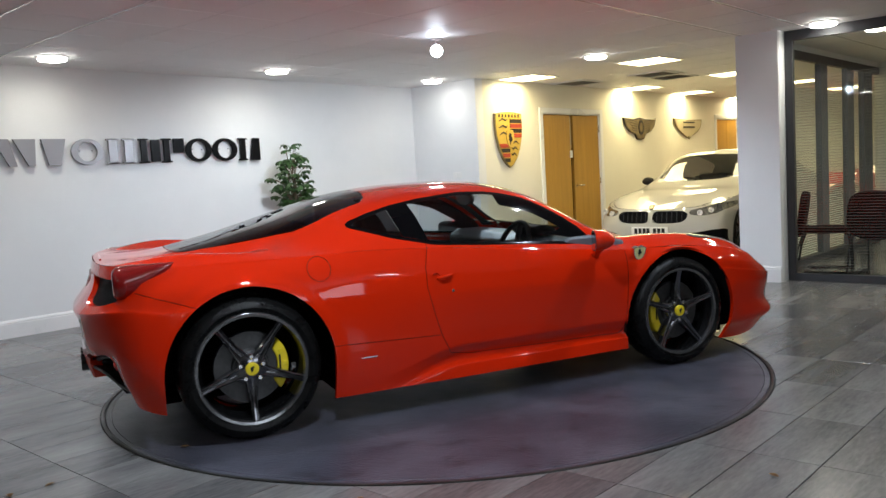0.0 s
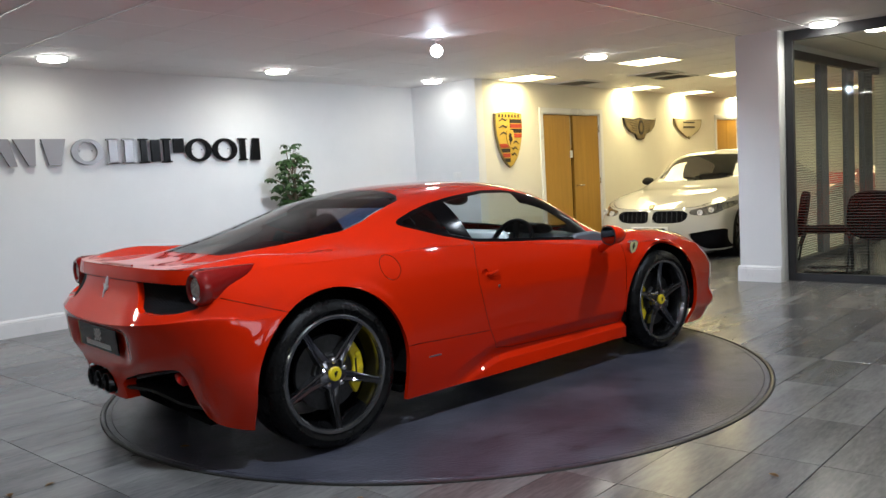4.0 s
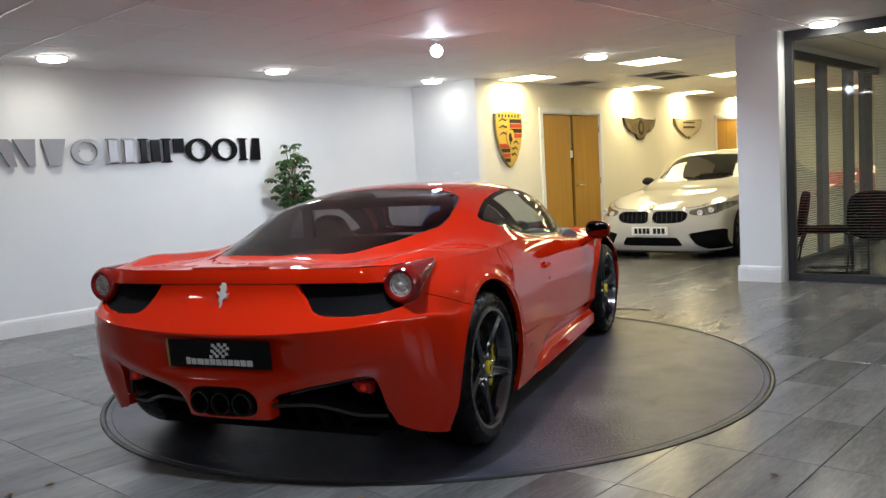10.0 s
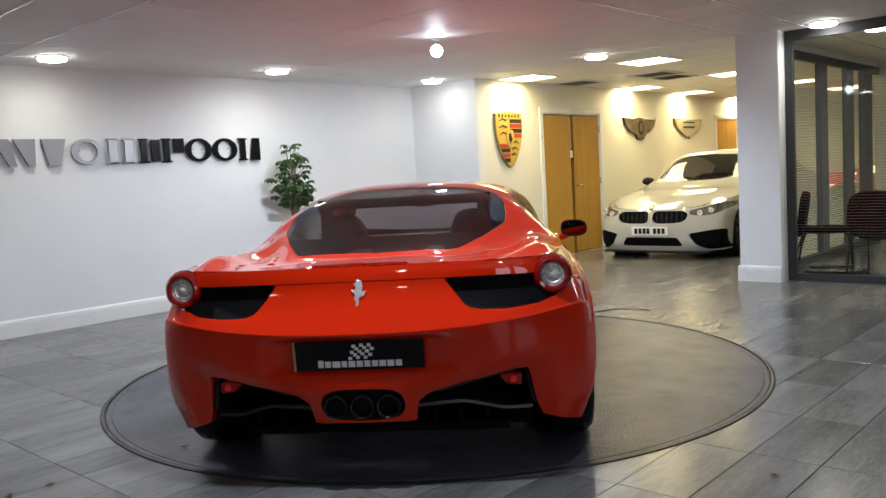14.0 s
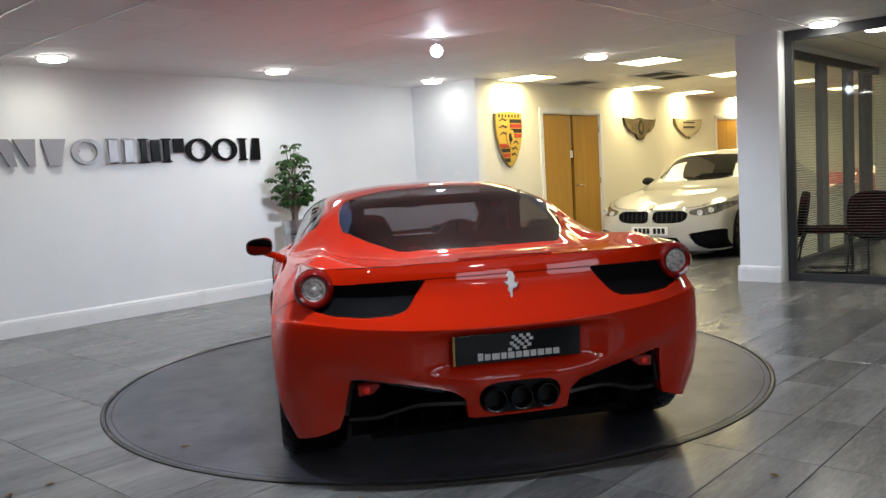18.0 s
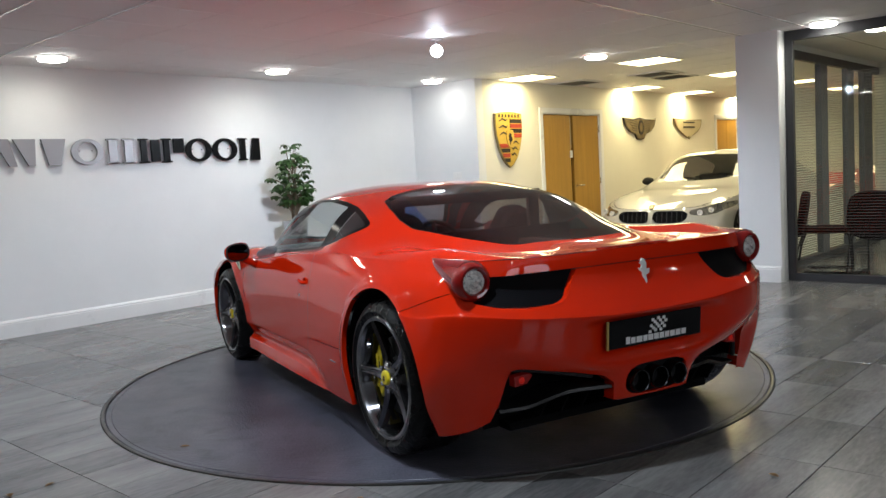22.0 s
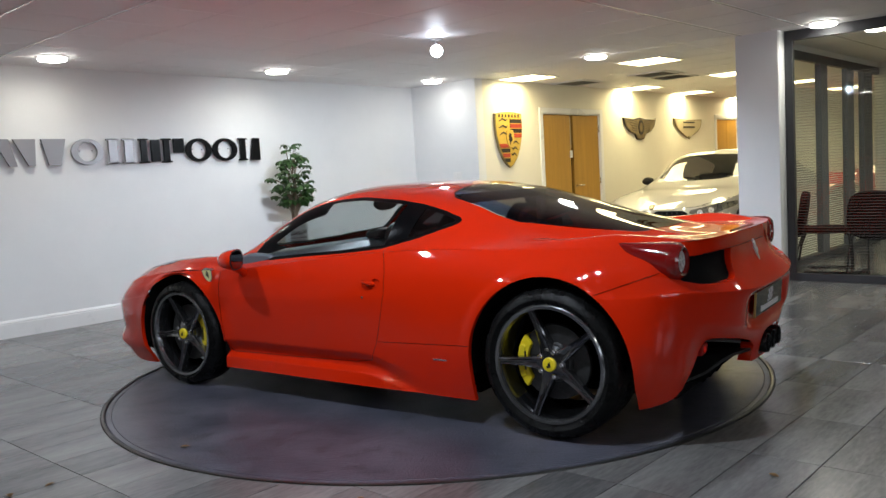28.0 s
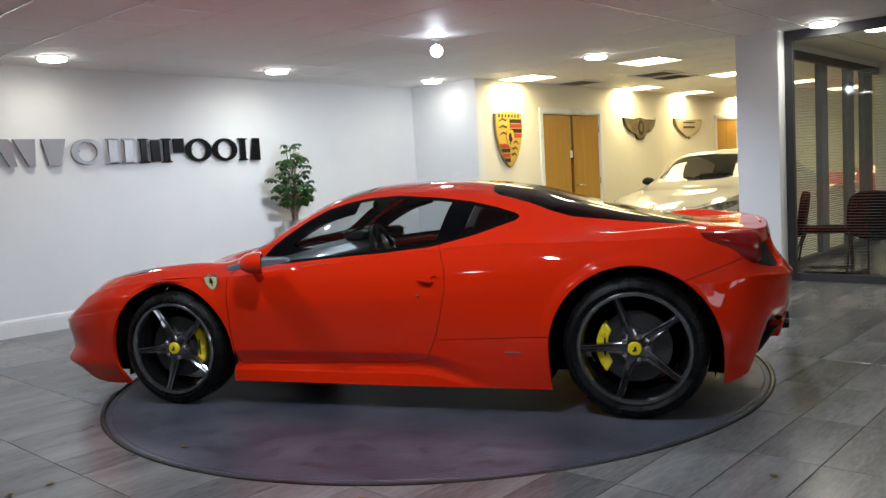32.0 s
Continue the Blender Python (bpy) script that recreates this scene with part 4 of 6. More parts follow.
def sports_car():
    car = thing("sports_car")
    belt = patch(BELT, 12, 10, form_belt)
    top = patch(TOP, 12, 8, form_top)
    # one shading along the seam of the two surfaces
    bn = belt[1].reshape(-1, 15 * 12 + 1, 3)[-1, 24:145]
    tn = top[1].reshape(-1, 10 * 12 + 1, 3)[0]
    seam = bn + tn
    seam /= np.linalg.norm(seam, axis=1, keepdims=True)
    bn[:], tn[:] = seam, seam
    side = lambda V: np.abs(V[:, 1]) > 0.55
    rear = lambda V: V[:, 0] < -1.70
    shell = moved(top, -.014)

    flange = []
    for f_ in ARCH_FIELDS:
        belt = cut(belt, f_)[1]
        flange.append(lip(belt, f_, (0, -.025, 0)))

    # windows
    winf = in_outline(SIDE_WINDOW, 0, 2, side)
    rearf = in_outline(REAR_WINDOW, 0, 1, lambda V: V[:, 0] < -.3)
    screenf = in_outline(WINDSCREEN, 0, 1, lambda V: V[:, 0] > 0)
    win, top = cut(top, winf)
    glass_back, top = cut(top, rearf)
    glass_front, top = cut(top, screenf)
    trim, top = cut(top, lambda V: winf(V) - .017)
    back_seal, top = cut(top, lambda V: rearf(V) - .006)
    corner, glass_back = cut(glass_back, lambda V: (V[:, 0] + .60) * -.17 + .430 - np.abs(V[:, 1]))
    # the frit band of the windscreen and of the engine window
    frit, glass_front = cut(glass_front, lambda V: -screenf(V) - .03)
    pillar, win = cut(win, lambda V: np.maximum(np.maximum(-(winf(V) + .062), .20 - V[:, 0]), .93 - .22 * (V[:, 0] - .25) - V[:, 2]))
    quarter, door_glass = cut(win, lambda V: V[:, 0] + .425 + .30 * (V[:, 2] - .9))
    post, door_glass = cut(door_glass, lambda V: V[:, 0] + .285 + .30 * (V[:, 2] - .9))
    for s in (1, -1):
        f = side_of(s)
        skin("window_trim", [f(trim), f(moved(post, .002)), f(moved(pillar, .001))], M["gloss_black"], car, "black window rubber and post")
        skin("side_window", f(door_glass), M["car_glass"], car)
        skin("quarter_window", f(quarter), M["quarter_glass"], car, "dark rear quarter window")
    skin("rear_window", both(glass_back), M["dark_glass"], car, "dark tinted engine window")
    for s in (1, -1):
        skin("rear_corner_window", side_of(s)(corner), M["blue_glass"], car, "blue-tinted corner pane")
    skin("rear_window_seal", both(moved(back_seal, -.004)), M["gap"], car)
    skin("windscreen", both(glass_front), M["car_glass"], car)
    skin("windscreen_border", both(frit), M["black"], car)

    # lining inside the roof and pillars
    for f_, d in ((winf, .03), (rearf, .01), (screenf, .01)):
        shell = cut(shell, lambda V: f_(V) - d)[1]
    cabin = lambda V: np.maximum(np.maximum(-.62 - V[:, 0], V[:, 0] - 1.0), .86 - V[:, 2])
    shell = cut(shell, cabin)[0]
    skin("headlining", both((shell[0], -shell[1], [tuple(reversed(q)) for q in shell[2]])), M["cloth_black"], car)

    # headlamps
    hl, top = cut(top, in_outline(HEADLAMP, 0, 1, lambda V: V[:, 0] > 1.3))
    for s in (1, -1):
        skin("headlamp", side_of(s)(moved(hl, .002)), M["lamp_dark"], car, "dark glazed headlamp")

    # openings in the tail
    grillef = in_outline(GRILLE, 1, 2, rear)
    difff = in_outline(DIFFUSER, 1, 2, rear)
    exhf = in_outline(EXHAUST, 1, 2, rear)
    lampf = lambda V: np.hypot(np.abs(V[:, 1]) - LAMP_AT[1], V[:, 2] - LAMP_AT[2]) - .070 + np.where(V[:, 0] < -1.845, 0, 1)
    belt = cut(belt, lampf)[1]
    grille, belt = cut(belt, grillef)
    lips = [lip(belt, grillef, (.03, 0, 0))]
    belt = cut(belt, difff)[1]
    lips.append(lip(belt, difff, (.06, 0, 0)))
    belt = cut(belt, exhf)[1]
    lips.append(lip(belt, exhf, (.05, 0, 0)))
    for s in (1, -1):
        g = side_of(s)((grille[0] + np.array((.028, 0, 0)), grille[1], grille[2]))
        skin("tail_grille", g, M["mesh"], car, "black perforated tail grille")

    # doors and the shut lines
    doorf = in_outline(DOOR, 0, 2, side)
    door_lo, belt = cut(belt, doorf)
    gap_lo, belt = cut(belt, lambda V: doorf(V) - .0035)
    door_hi, top = cut(top, doorf)
    gap_hi, top = cut(top, lambda V: doorf(V) - .0035)
    bodies = []
    for s in (1, -1):
        f = side_of(s)
        d = skin("door", [f(door_lo), f(door_hi)], M["red"], car, "glossy red door")
        V, N, F = moved(door_lo, -.045)
        skin("door_card", f((V, -N, [tuple(reversed(q)) for q in F])), M["cloth_black"], d, "black inner door lining")
        skin("shut_line", [f(moved(gap_lo, -.006)), f(moved(gap_hi, -.006))], M["gap"], car)
        flank = [f(belt)]
        # bumper joint, sill joint
        flank, b = slot_band(flank, lambda V: np.maximum(np.maximum(-1.835 - V[:, 0], V[:, 0] + 1.50), .6 - V[:, 2]),
                             lambda V: V[:, 2] - (.689 + (V[:, 0] + 1.562) * -.345), .0018)
        skin("joint", b, M["gap"], car)
        flank, b = slot_band(flank, lambda V: np.maximum(np.maximum(-.945 - V[:, 0], V[:, 0] + .297), .3 - V[:, 2]),
                             lambda V: V[:, 2] - (.392 - (V[:, 0] + .31) * .045), .0016)
        skin("joint", b, M["gap"], car)
        # lip line under the spoiler
        flank, b = slot_band(flank, lambda V: np.maximum(V[:, 0] + 1.9, np.abs(V[:, 1]) - .62), lambda V: V[:, 2] - (.847 - .01 * V[:, 1] ** 2), .0018)
        skin("spoiler_joint", b, M["gap"], car)
        if s < 0:
            cx, cz, r = -.948, .818, .060
            ring = lambda V: np.hypot(V[:, 0] - cx, V[:, 2] - cz) - r
            flap, rest = [], []
            for q in flank + [f(top)]:
                i, o = cut(q, ring)
                flap.append(i)
                g, o = cut(o, lambda V: ring(V) - .003)
                slots_ = moved(g, -.005)
                skin("flap_gap", slots_, M["gap"], car)
                rest.append(o)
            skin("fuel_flap", flap, M["red"], car, "round red fuel flap")
            bodies += rest
        else:
            bodies += flank + [f(top)]
    red_lips = [q for l in [flange[0], flange[1]] + lips for q in (l, mirrored(l))]
    for q in red_lips:
        for run in runs(q):
            skin("opening_edge", run, M["red"], car, "red returned edge", True)
    skin("body", bodies, M["red"], car, "glossy red bodywork with rounded haunches")
    return car


car = sports_car()


def car_running_gear():
    # wheel houses and floor
    for (cx, cz, r) in ARCH:
        for s in (1, -1):
            bm = bmesh.new()
            m = Matrix.Translation((cx, 0, cz)) @ pose(0, 0, 0, -90, 0, 0)
            lathe(bm, [(r + .012, .58 * s), (r + .012, .925 * s)] if s > 0 else [(r + .012, -.925), (r + .012, -.58)], 40, m, caps=False, arc=(-190, 10))
            lathe(bm, [(0.01, .575 * s), (r + .012, .575 * s)], 40, m, caps=False, arc=(-190, 10))
            for e in (-1, 1):
                box(bm, min(cx + e * (r + .006), cx + e * (r + .018)), max(cx + e * (r + .006), cx + e * (r + .018)), min(s * .58, s * .80), max(s * .58, s * .80), .30, cz)
            if cx > 0:
                box(bm, cx + .372, cx + .386, min(s * .45, s * .84), max(s * .45, s * .84), .15, cz)
            part("wheel_house", bm, M["under"], car, "black wheel-arch lining")
    bm = bmesh.new()
    prism(bm, [(-1.80, -.58), (-1.72, -.58), (-1.72, -.56), (-.88, -.56), (-.88, -.84), (.90, -.84), (.90, -.56), (1.76, -.56), (1.76, -.74), (2.22, -.70), (2.22, .70), (1.76, .74),
               (1.76, .56), (.90, .56), (.90, .84), (-.88, .84), (-.88, .56), (-1.72, .56), (-1.72, .58), (-1.80, .58)], .155, .19)
    part("underbody", bm, M["under"], car, "black underbody tray")
    # hidden boxes that stop a spot beam leaking through under the doors
    for y0, y1 in ((-.865, -.74), (.74, .865)):
        part("sill_light_block", boxed(-.86, .90, y0, y1, .195, .33), M["under"], car, "black box added inside the sill to block leaking light", bevel=.01)
    # engine bay and firewall, dark under the glass
    bm = bmesh.new()
    box(bm, -1.70, -.62, -.56, .56, .62, .70)
    box(bm, -1.5, -.8, -.22, .22, .70, .84)
    for y in (-.36, .36):
        box(bm, -1.45, -.75, y - .09, y + .09, .70, .80)
    part("engine", bm, M["engine"], car, "dark engine under the rear glass", bevel=.02)
    bm = bmesh.new()
    for y in (-.20, .20):
        box(bm, -1.42, -.85, y - .05, y + .05, .845, .885)
    part("intake_cover", bm, M["engine_red"], car, "dull red intake covers", bevel=.015)
    bm = bmesh.new()
    box(bm, -.60, -.57, -.72, .72, .2, .93)
    box(bm, -.60, -.57, -.49, -.42, .93, 1.10)
    box(bm, -.60, -.57, .42, .49, .93, 1.10)
    box(bm, -.60, -.57, -.5, .5, 1.095, 1.15)
    part("bulkhead", bm, M["cloth_black"], car, "black bulkhead with a window")
    # cabin
    bm = bmesh.new()
    prism(bm, [(1.02, .40), (1.02, .80), (.80, .845), (.62, .845), (.545, .80), (.58, .66), (.66, .42)], -.80, .80, pose(0, 0, 0, 90, 0, 0))
    part("dashboard", bm, M["dash"], car, "blue-grey leather dashboard", smooth=True, bevel=.015)
    bm = bmesh.new()
    prism(bm, [(.70, .845), (.58, .845), (.53, .905), (.60, .915), (.70, .89)], .20, .54, pose(0, 0, 0, 90, 0, 0))
    part("instrument_hood", bm, M["cloth_black"], car, "black instrument hood", smooth=True, bevel=.02)
    part("centre_console", boxed(-.45, .62, -.13, .13, .2, .52), M["cloth_black"], car, bevel=.03)
    part("cabin_floor", boxed(-.58, 1.0, -.80, .80, .19, .22), M["cloth_black"], car)
    for y in (-.38, .38):
        bm = bmesh.new()
        box(bm, -.30, .24, -.25, .25, .26, .42)
        part("seat_cushion", bm, M["cloth_black"], car, "black leather seat cushion", bevel=.05).location = (0, y, 0)
        bm = bmesh.new()
        lean = pose(-.30, 0, .40, 0, -18, 0)
        prism(bm, rounded([(-.26, 0), (.26, 0), (.25, .45), (.13, .54), (.10, .68), (-.10, .68), (-.13, .54), (-.25, .45)], 4), -.06, .06, lean @ pose(0, 0, 0, 90, 0, 90))
        part("seat_back", bm, M["cloth_black"], car, "black leather bucket seat back", smooth=True, bevel=.025).location = (0, y, 0)
    bm = bmesh.new()
    hub = pose(.47, -.37, .76, 0, -68, 0)
    ring = [hub @ Vector((.185 * math.cos(a), .185 * math.sin(a) * (1 if math.sin(a) > -.8 else .95), 0)) for a in [2 * math.pi * k / 36 for k in range(37)]]
    tube(bm, ring, .017, 8, caps=False)
    for a in (90, -30 - 180 + 30, 180 + 30 - 30 - 180):
        e = Vector((.175 * math.cos(radians(a - 90)), .175 * math.sin(radians(a - 90)), 0))
        tube(bm, [hub @ Vector((0, 0, -.02)), hub @ e], .02, 8)
    lathe(bm, [(.062, -.03), (.066, 0), (.05, .012), (0, .015)], 20, hub)
    part("steering_wheel", bm, M["cloth_black"], car, "black three-spoke steering wheel", smooth=True)
    bm = bmesh.new()
    lathe(bm, [(0, -.02), (.04, -.02), (.048, 0), (.042, .015), (0, .018)], 24, pose(.33, 0, 1.098, 0, 80, 0) @ Matrix.Diagonal((1, 2.6, 1, 1)))
    tube(bm, [(.335, 0, 1.10), (.37, 0, 1.19)], .010)
    part("rear_view_mirror", bm, M["black"], car, smooth=True)


car_running_gear()


def wheel(x, s, R, width, spin, r):
    """One wheel with its axle at x on the side s; the outer face looks along +z of its own frame."""
    w = thing("wheel")
    w.parent = car
    w.matrix_basis = Matrix.Translation((x, s * .957, R)) @ (pose(0, 0, 0, -90, 0, 0) if s > 0 else pose(0, 0, 0, 90, 0, 0)) @ pose(0, 0, 0, 0, 0, spin)
    tagged(w, "dark alloy wheel with five thin spokes and a low tyre")
    bm = bmesh.new()
    lathe(bm, [(r - .012, -width), (R - .03, -width + .005), (R - .006, -width + .03), (R, -width + .07), (R, -.055), (R - .006, -.028), (R - .028, -.006), (R - .05, .001),
               (r + .012, -.006), (r - .004, -.016), (r - .012, -.03)], 72, caps=False)
    part("tyre", bm, M["rubber"], w, "black low-profile tyre", smooth=True)
    bm = bmesh.new()
    lathe(bm, [(r - .004, -.020), (r + .003, -.011), (r - .004, -.005), (r - .017, -.008), (r - .022, -.022)], 72, caps=False)
    part("rim_lip", bm, M["alloy"], w, "grey alloy rim lip", smooth=True)
    bm = bmesh.new()
    lathe(bm, [(r - .022, -.022), (r - .026, -.03), (r - .030, -.075), (r - .045, -.10), (r - .05, -width + .02)], 72, caps=False)
    part("rim", bm, M["alloy_dark"], w, "dark grey alloy rim barrel", smooth=True)
    bm = bmesh.new()
    lathe(bm, [(.082, -.070), (.076, -.046), (.052, -.037), (.034, -.034)], 40, caps=False)
    part("hub", bm, M["alloy_dark"], w, smooth=True)
    for k in range(5):
        a = pose(0, 0, 0, 0, 0, 72 * k)
        bm = bmesh.new()
        rows = []
        for q, half, top_, dep in ((.045, .034, -.036, .05), (.09, .027, -.040, .045), (.15, .0205, -.035, .04), (.21, .0165, -.024, .035), (r - .012, .0175, -.010, .03)):
            pts = [(-half * 1.12, top_ - dep), (-half, top_ - .005), (-half * .72, top_), (-half * .22, top_ - .010), (half * .22, top_ - .010), (half * .72, top_), (half, top_ - .005), (half * 1.12, top_ - dep)]
            rows.append([bm.verts.new(a @ Vector((q, y, z))) for y, z in pts])
        for u, v in zip(rows, rows[1:]):
            for i in range(7):
                bm.faces.new((u[i], u[i + 1], v[i + 1], v[i]))
        part("spoke", bm, M["alloy_dark"], w, smooth=True)
        bm = bmesh.new()
        b = a @ pose(0, 0, 0, 0, 0, 36)
        lathe(bm, [(.0125, -.05), (.0125, -.030), (.009, -.026), (0, -.026)], 10, b @ Matrix.Translation((.060, 0, 0)))
        part("wheel_bolt", bm, M["chrome"], w, smooth=True)
    bm = bmesh.new()
    lathe(bm, [(.034, -.040), (.034, -.024), (.030, -.020), (0, -.018)], 28)
    part("centre_cap", bm, M["yellow"], w, "yellow enamel centre cap", smooth=True)
    bm = bmesh.new()
    prism(bm, [(-.006, -.014), (.004, -.006), (.003, .004), (.012, .008), (.004, .016), (-.004, .010), (-.009, .013), (-.010, .002)], -.0185, -.0165, pose(0, 0, 0, 0, 0, -spin))
    part("cap_mark", bm, M["black"], w, "small black mark")
    bm = bmesh.new()
    lathe(bm, [(.06, -.115), (.178, -.115), (.18, -.11), (.18, -.092), (.178, -.088), (.095, -.088), (.088, -.070), (.06, -.066)], 48)
    part("brake_disc", bm, M["brake"], w, "grey brake disc", smooth=True)
    # caliper, towards the cabin
    c = bmesh.new()
    ang = 0 if x < 0 else 180
    base = pose(0, 0, 0, 0, 0, ang - spin)
    outline = [(.137 * math.cos(radians(q)), .137 * math.sin(radians(q))) for q in range(-35, 36, 7)] + [(.193 * math.cos(radians(q)), .193 * math.sin(radians(q))) for q in range(42, -43, -7)]
    prism(c, outline, -.135, -.068, base)
    part("caliper", c, M["yellow"], w, "yellow brake caliper", bevel=.008)
    for q in (-22, 0, 22):
        c = boxed(.158, .188, -.012, .012, -.069, -.062, base @ pose(0, 0, 0, 0, 0, q))
        part("caliper_bridge", c, M["yellow"], w, bevel=.003)
    c = bmesh.new()
    box(c, .143, .153, -.045, .045, -.0685, -.0665, base)
    part("caliper_mark", c, M["black"], w, "black lettering bar")
    return w


wheel(1.325, 1, .336, .235, 5, .272)
wheel(-1.325, 1, .357, .295, 0, .281)
wheel(1.325, -1, .336, .235, 90, .272)
wheel(-1.325, -1, .357, .295, -90, .281)


def tail_details():
    for s in (1, -1):
        x, y, z = LAMP_AT
        lamp = thing("tail_lamp")
        lamp.parent = car
        lamp.matrix_basis = Matrix.Translation((x, y * s, z)) @ pose(0, 0, 0, 0, -90, -3 * s)
        tagged(lamp, "round red tail lamp with a clear centre")
        bm = bmesh.new()
        lathe(bm, [(.058, -.16), (.070, -.09), (.079, -.030), (.083, -.022)], 40, caps=False)
        part("lamp_housing", bm, M["red_lens"], lamp, "dark red lamp housing", smooth=True)
        bm = bmesh.new()
        lathe(bm, [(.083, -.022), (.083, -.014), (.080, .008), (.072, .018)], 40, caps=False)
        lathe(bm, [(.072, .018), (.064, .026), (.054, .024), (.047, .012)], 40, caps=False)
        part("lamp_ring", bm, M["red_lens"], lamp, "red ring lens", smooth=True)
        bm = bmesh.new()
        lathe(bm, [(.047, .012), (.044, .010), (.036, .013), (.030, .006), (.018, .010), (.012, .016), (0, .018)], 40, caps=False)
        part("reflector", bm, M["reflector"], lamp, "silvery clear centre lens", smooth=True)
        # teardrop lens that tapers forward from the lamp
        bm = bmesh.new()
        rings = []
        for k in range(13):
            t = k / 12
            r_ = .082 * (1 - t) ** .72 + .002
            cx, cy, cz = -1.885 + .240 * t, .784 + .040 * t, .913 - r_ * .98
            rings.append([bm.verts.new((cx, s * (cy + r_ * math.cos(2 * math.pi * q / 24)), cz + r_ * math.sin(2 * math.pi * q / 24))) for q in range(24)])
        for u, v in zip(rings, rings[1:]):
            for i in range(24):
                bm.faces.new((u[i], u[(i + 1) % 24], v[(i + 1) % 24], v[i]))
        bm.faces.new(rings[-1])
        part("lamp_tail", bm, M["red_lens"], car, "pointed dark red lens behind the lamp", smooth=True)
        # fog lamp in the black diffuser
        bm = bmesh.new()
        prism(bm, [(s * .580, .388), (s * .640, .382), (s * .640, .428), (s * .566, .432), (s * .548, .420)], 1.90, 1.945, pose(0, 0, 0, 90, 0, 90) @ Matrix.Diagonal((1, 1, -1, 1)))
        part("fog_lamp", bm, M["fog"], car, "small red rear fog lamp", bevel=.006)
        # small glowing disc for the painted glint in the lens
        bm = bmesh.new()
        lathe(bm, [(.004, .006), (.012, .004), (.015, 0), (.015, -.012)], 16, pose(-1.9455, s * .606, .408, 0, -90, 0))
        part("fog_glint", bm, M["fog_glint"], car, "glowing red disc imitating the glint in the fog lamp", smooth=True)
        # diffuser: back wall, curved blade, fins
        bm = bmesh.new()
        rows = []
        prof = [(.66, .455), (.60, .452), (.50, .445), (.38, .43), (.25, .40)]
        for (yy, zz) in prof:
            rows.append([bm.verts.new((-1.93 - (0.66 - yy) * .16, s * yy, zz)), bm.verts.new((-1.80, s * yy, zz - .02)), bm.verts.new((-1.70, s * yy, .15))])
        for u, v in zip(rows, rows[1:]):
            for i in range(2):
                bm.faces.new((u[i], v[i], v[i + 1], u[i + 1]))
        box(bm, -1.890, -1.68, min(s * .700, s * .712), max(s * .700, s * .712), .30, .462)
        part("diffuser_well", bm, M["under"], car, "black diffuser well")
        bm = bmesh.new()
        crv = spline([(-2.035, s * .20, .335), (-2.015, s * .30, .338), (-1.985, s * .40, .335), (-1.95, s * .48, .312), (-1.915, s * .56, .285), (-1.885, s * .64, .277), (-1.868, s * .680, .275)], 5)
        prv = None
        for p in crv:
            ring = [bm.verts.new(Vector(p) + Vector(o)) for o in ((-.012, 0, .008), (-.016, 0, -.004), (0, 0, -.012), (.25, 0, -.03), (.25, 0, -.015))]
            if prv:
                for i in range(5):
                    bm.faces.new((prv[i], prv[(i + 1) % 5], ring[(i + 1) % 5], ring[i]))
            prv = ring
        part("diffuser_blade", bm, M["grey_plastic"], car, "dark grey diffuser lip", smooth=True)
        for yy in (.27, .38, .49):
            bm = bmesh.new()
            prism(bm, [(-1.90, .225), (-1.95, .30), (-1.75, .28), (-1.72, .215)], -.005, .005, Matrix.Translation((0, s * yy, 0)) @ pose(0, 0, 0, 90, 0, 0))
            part("diffuser_fin", bm, M["under"], car)
        # frame strip round the opening
        bm = bmesh.new()
        tube(bm, [(-1.88, s * .690, .30), (-1.90, s * .672, .39), (-1.915, s * .655, .456), (-1.955, s * .56, .446), (-1.995, s * .42, .418), (-2.015, s * .30, .390)], .011, 8)
        part("diffuser_frame", bm, M["grey_plastic"], car, smooth=True)
    # exhaust
    part("exhaust_panel", boxed(-2.045, -2.035, -.19, .19, .27, .43), M["black"], car, "black exhaust surround")
    for y in (-.108, 0, .108):
        bm = bmesh.new()
        lathe(bm, [(.030, -.12), (.036, -.10), (.038, .030), (.042, .042), (.047, .044), (.049, .036), (.048, -.02)], 32, pose(-2.06, y, .350, 0, -90, 0), caps=False)
        lathe(bm, [(0, -.11), (.036, -.11)], 24, pose(-2.06, y, .350, 0, -90, 0), caps=False)
        part("tailpipe", bm, M["pipe"], car, "black-chrome tailpipe", smooth=True)
    # black show plate with plain marks
    plate = thing("show_plate")
    plate.parent = car
    plate.matrix_basis = pose(-2.084, 0, .560, 0, -4, 0)
    tagged(plate, "black show plate with a white chequered mark")
    bm = boxed(-.004, .004, -.262, .262, -.060, .060)
    part("plate", bm, M["plate"], plate, bevel=.002)
    bm = boxed(-.0045, .004, .2625, .271, -.060, .060)
    part("plate_edge", bm, M["yellow_dull"], plate, "yellowed plate edge")
    bm = bmesh.new()
    for r in range(5):
        for c in range(6):
            if (r + c) % 2 == 0:
                y0 = .045 - c * .0155 - r * .004
                z0 = -.012 + r * .0125 - .002 * abs(c - 3)
                box(bm, -.0062, -.004, y0 - .0155, y0, z0, z0 + .0125)
    part("chequer_mark", bm, M["white"], plate, "white chequered mark")
    bm = bmesh.new()
    widths = [.022, .024, .032, .022, .027, .026, .024, .024, .027, .027, .026]
    total, gap = sum(widths), .006
    y = (total + gap * 10) / 2
    for k, wd in enumerate(widths):
        hgt = .030 if k == 0 else .025
        box(bm, -.0062, -.004, y - wd, y, -.047, -.047 + hgt)
        y -= wd + gap
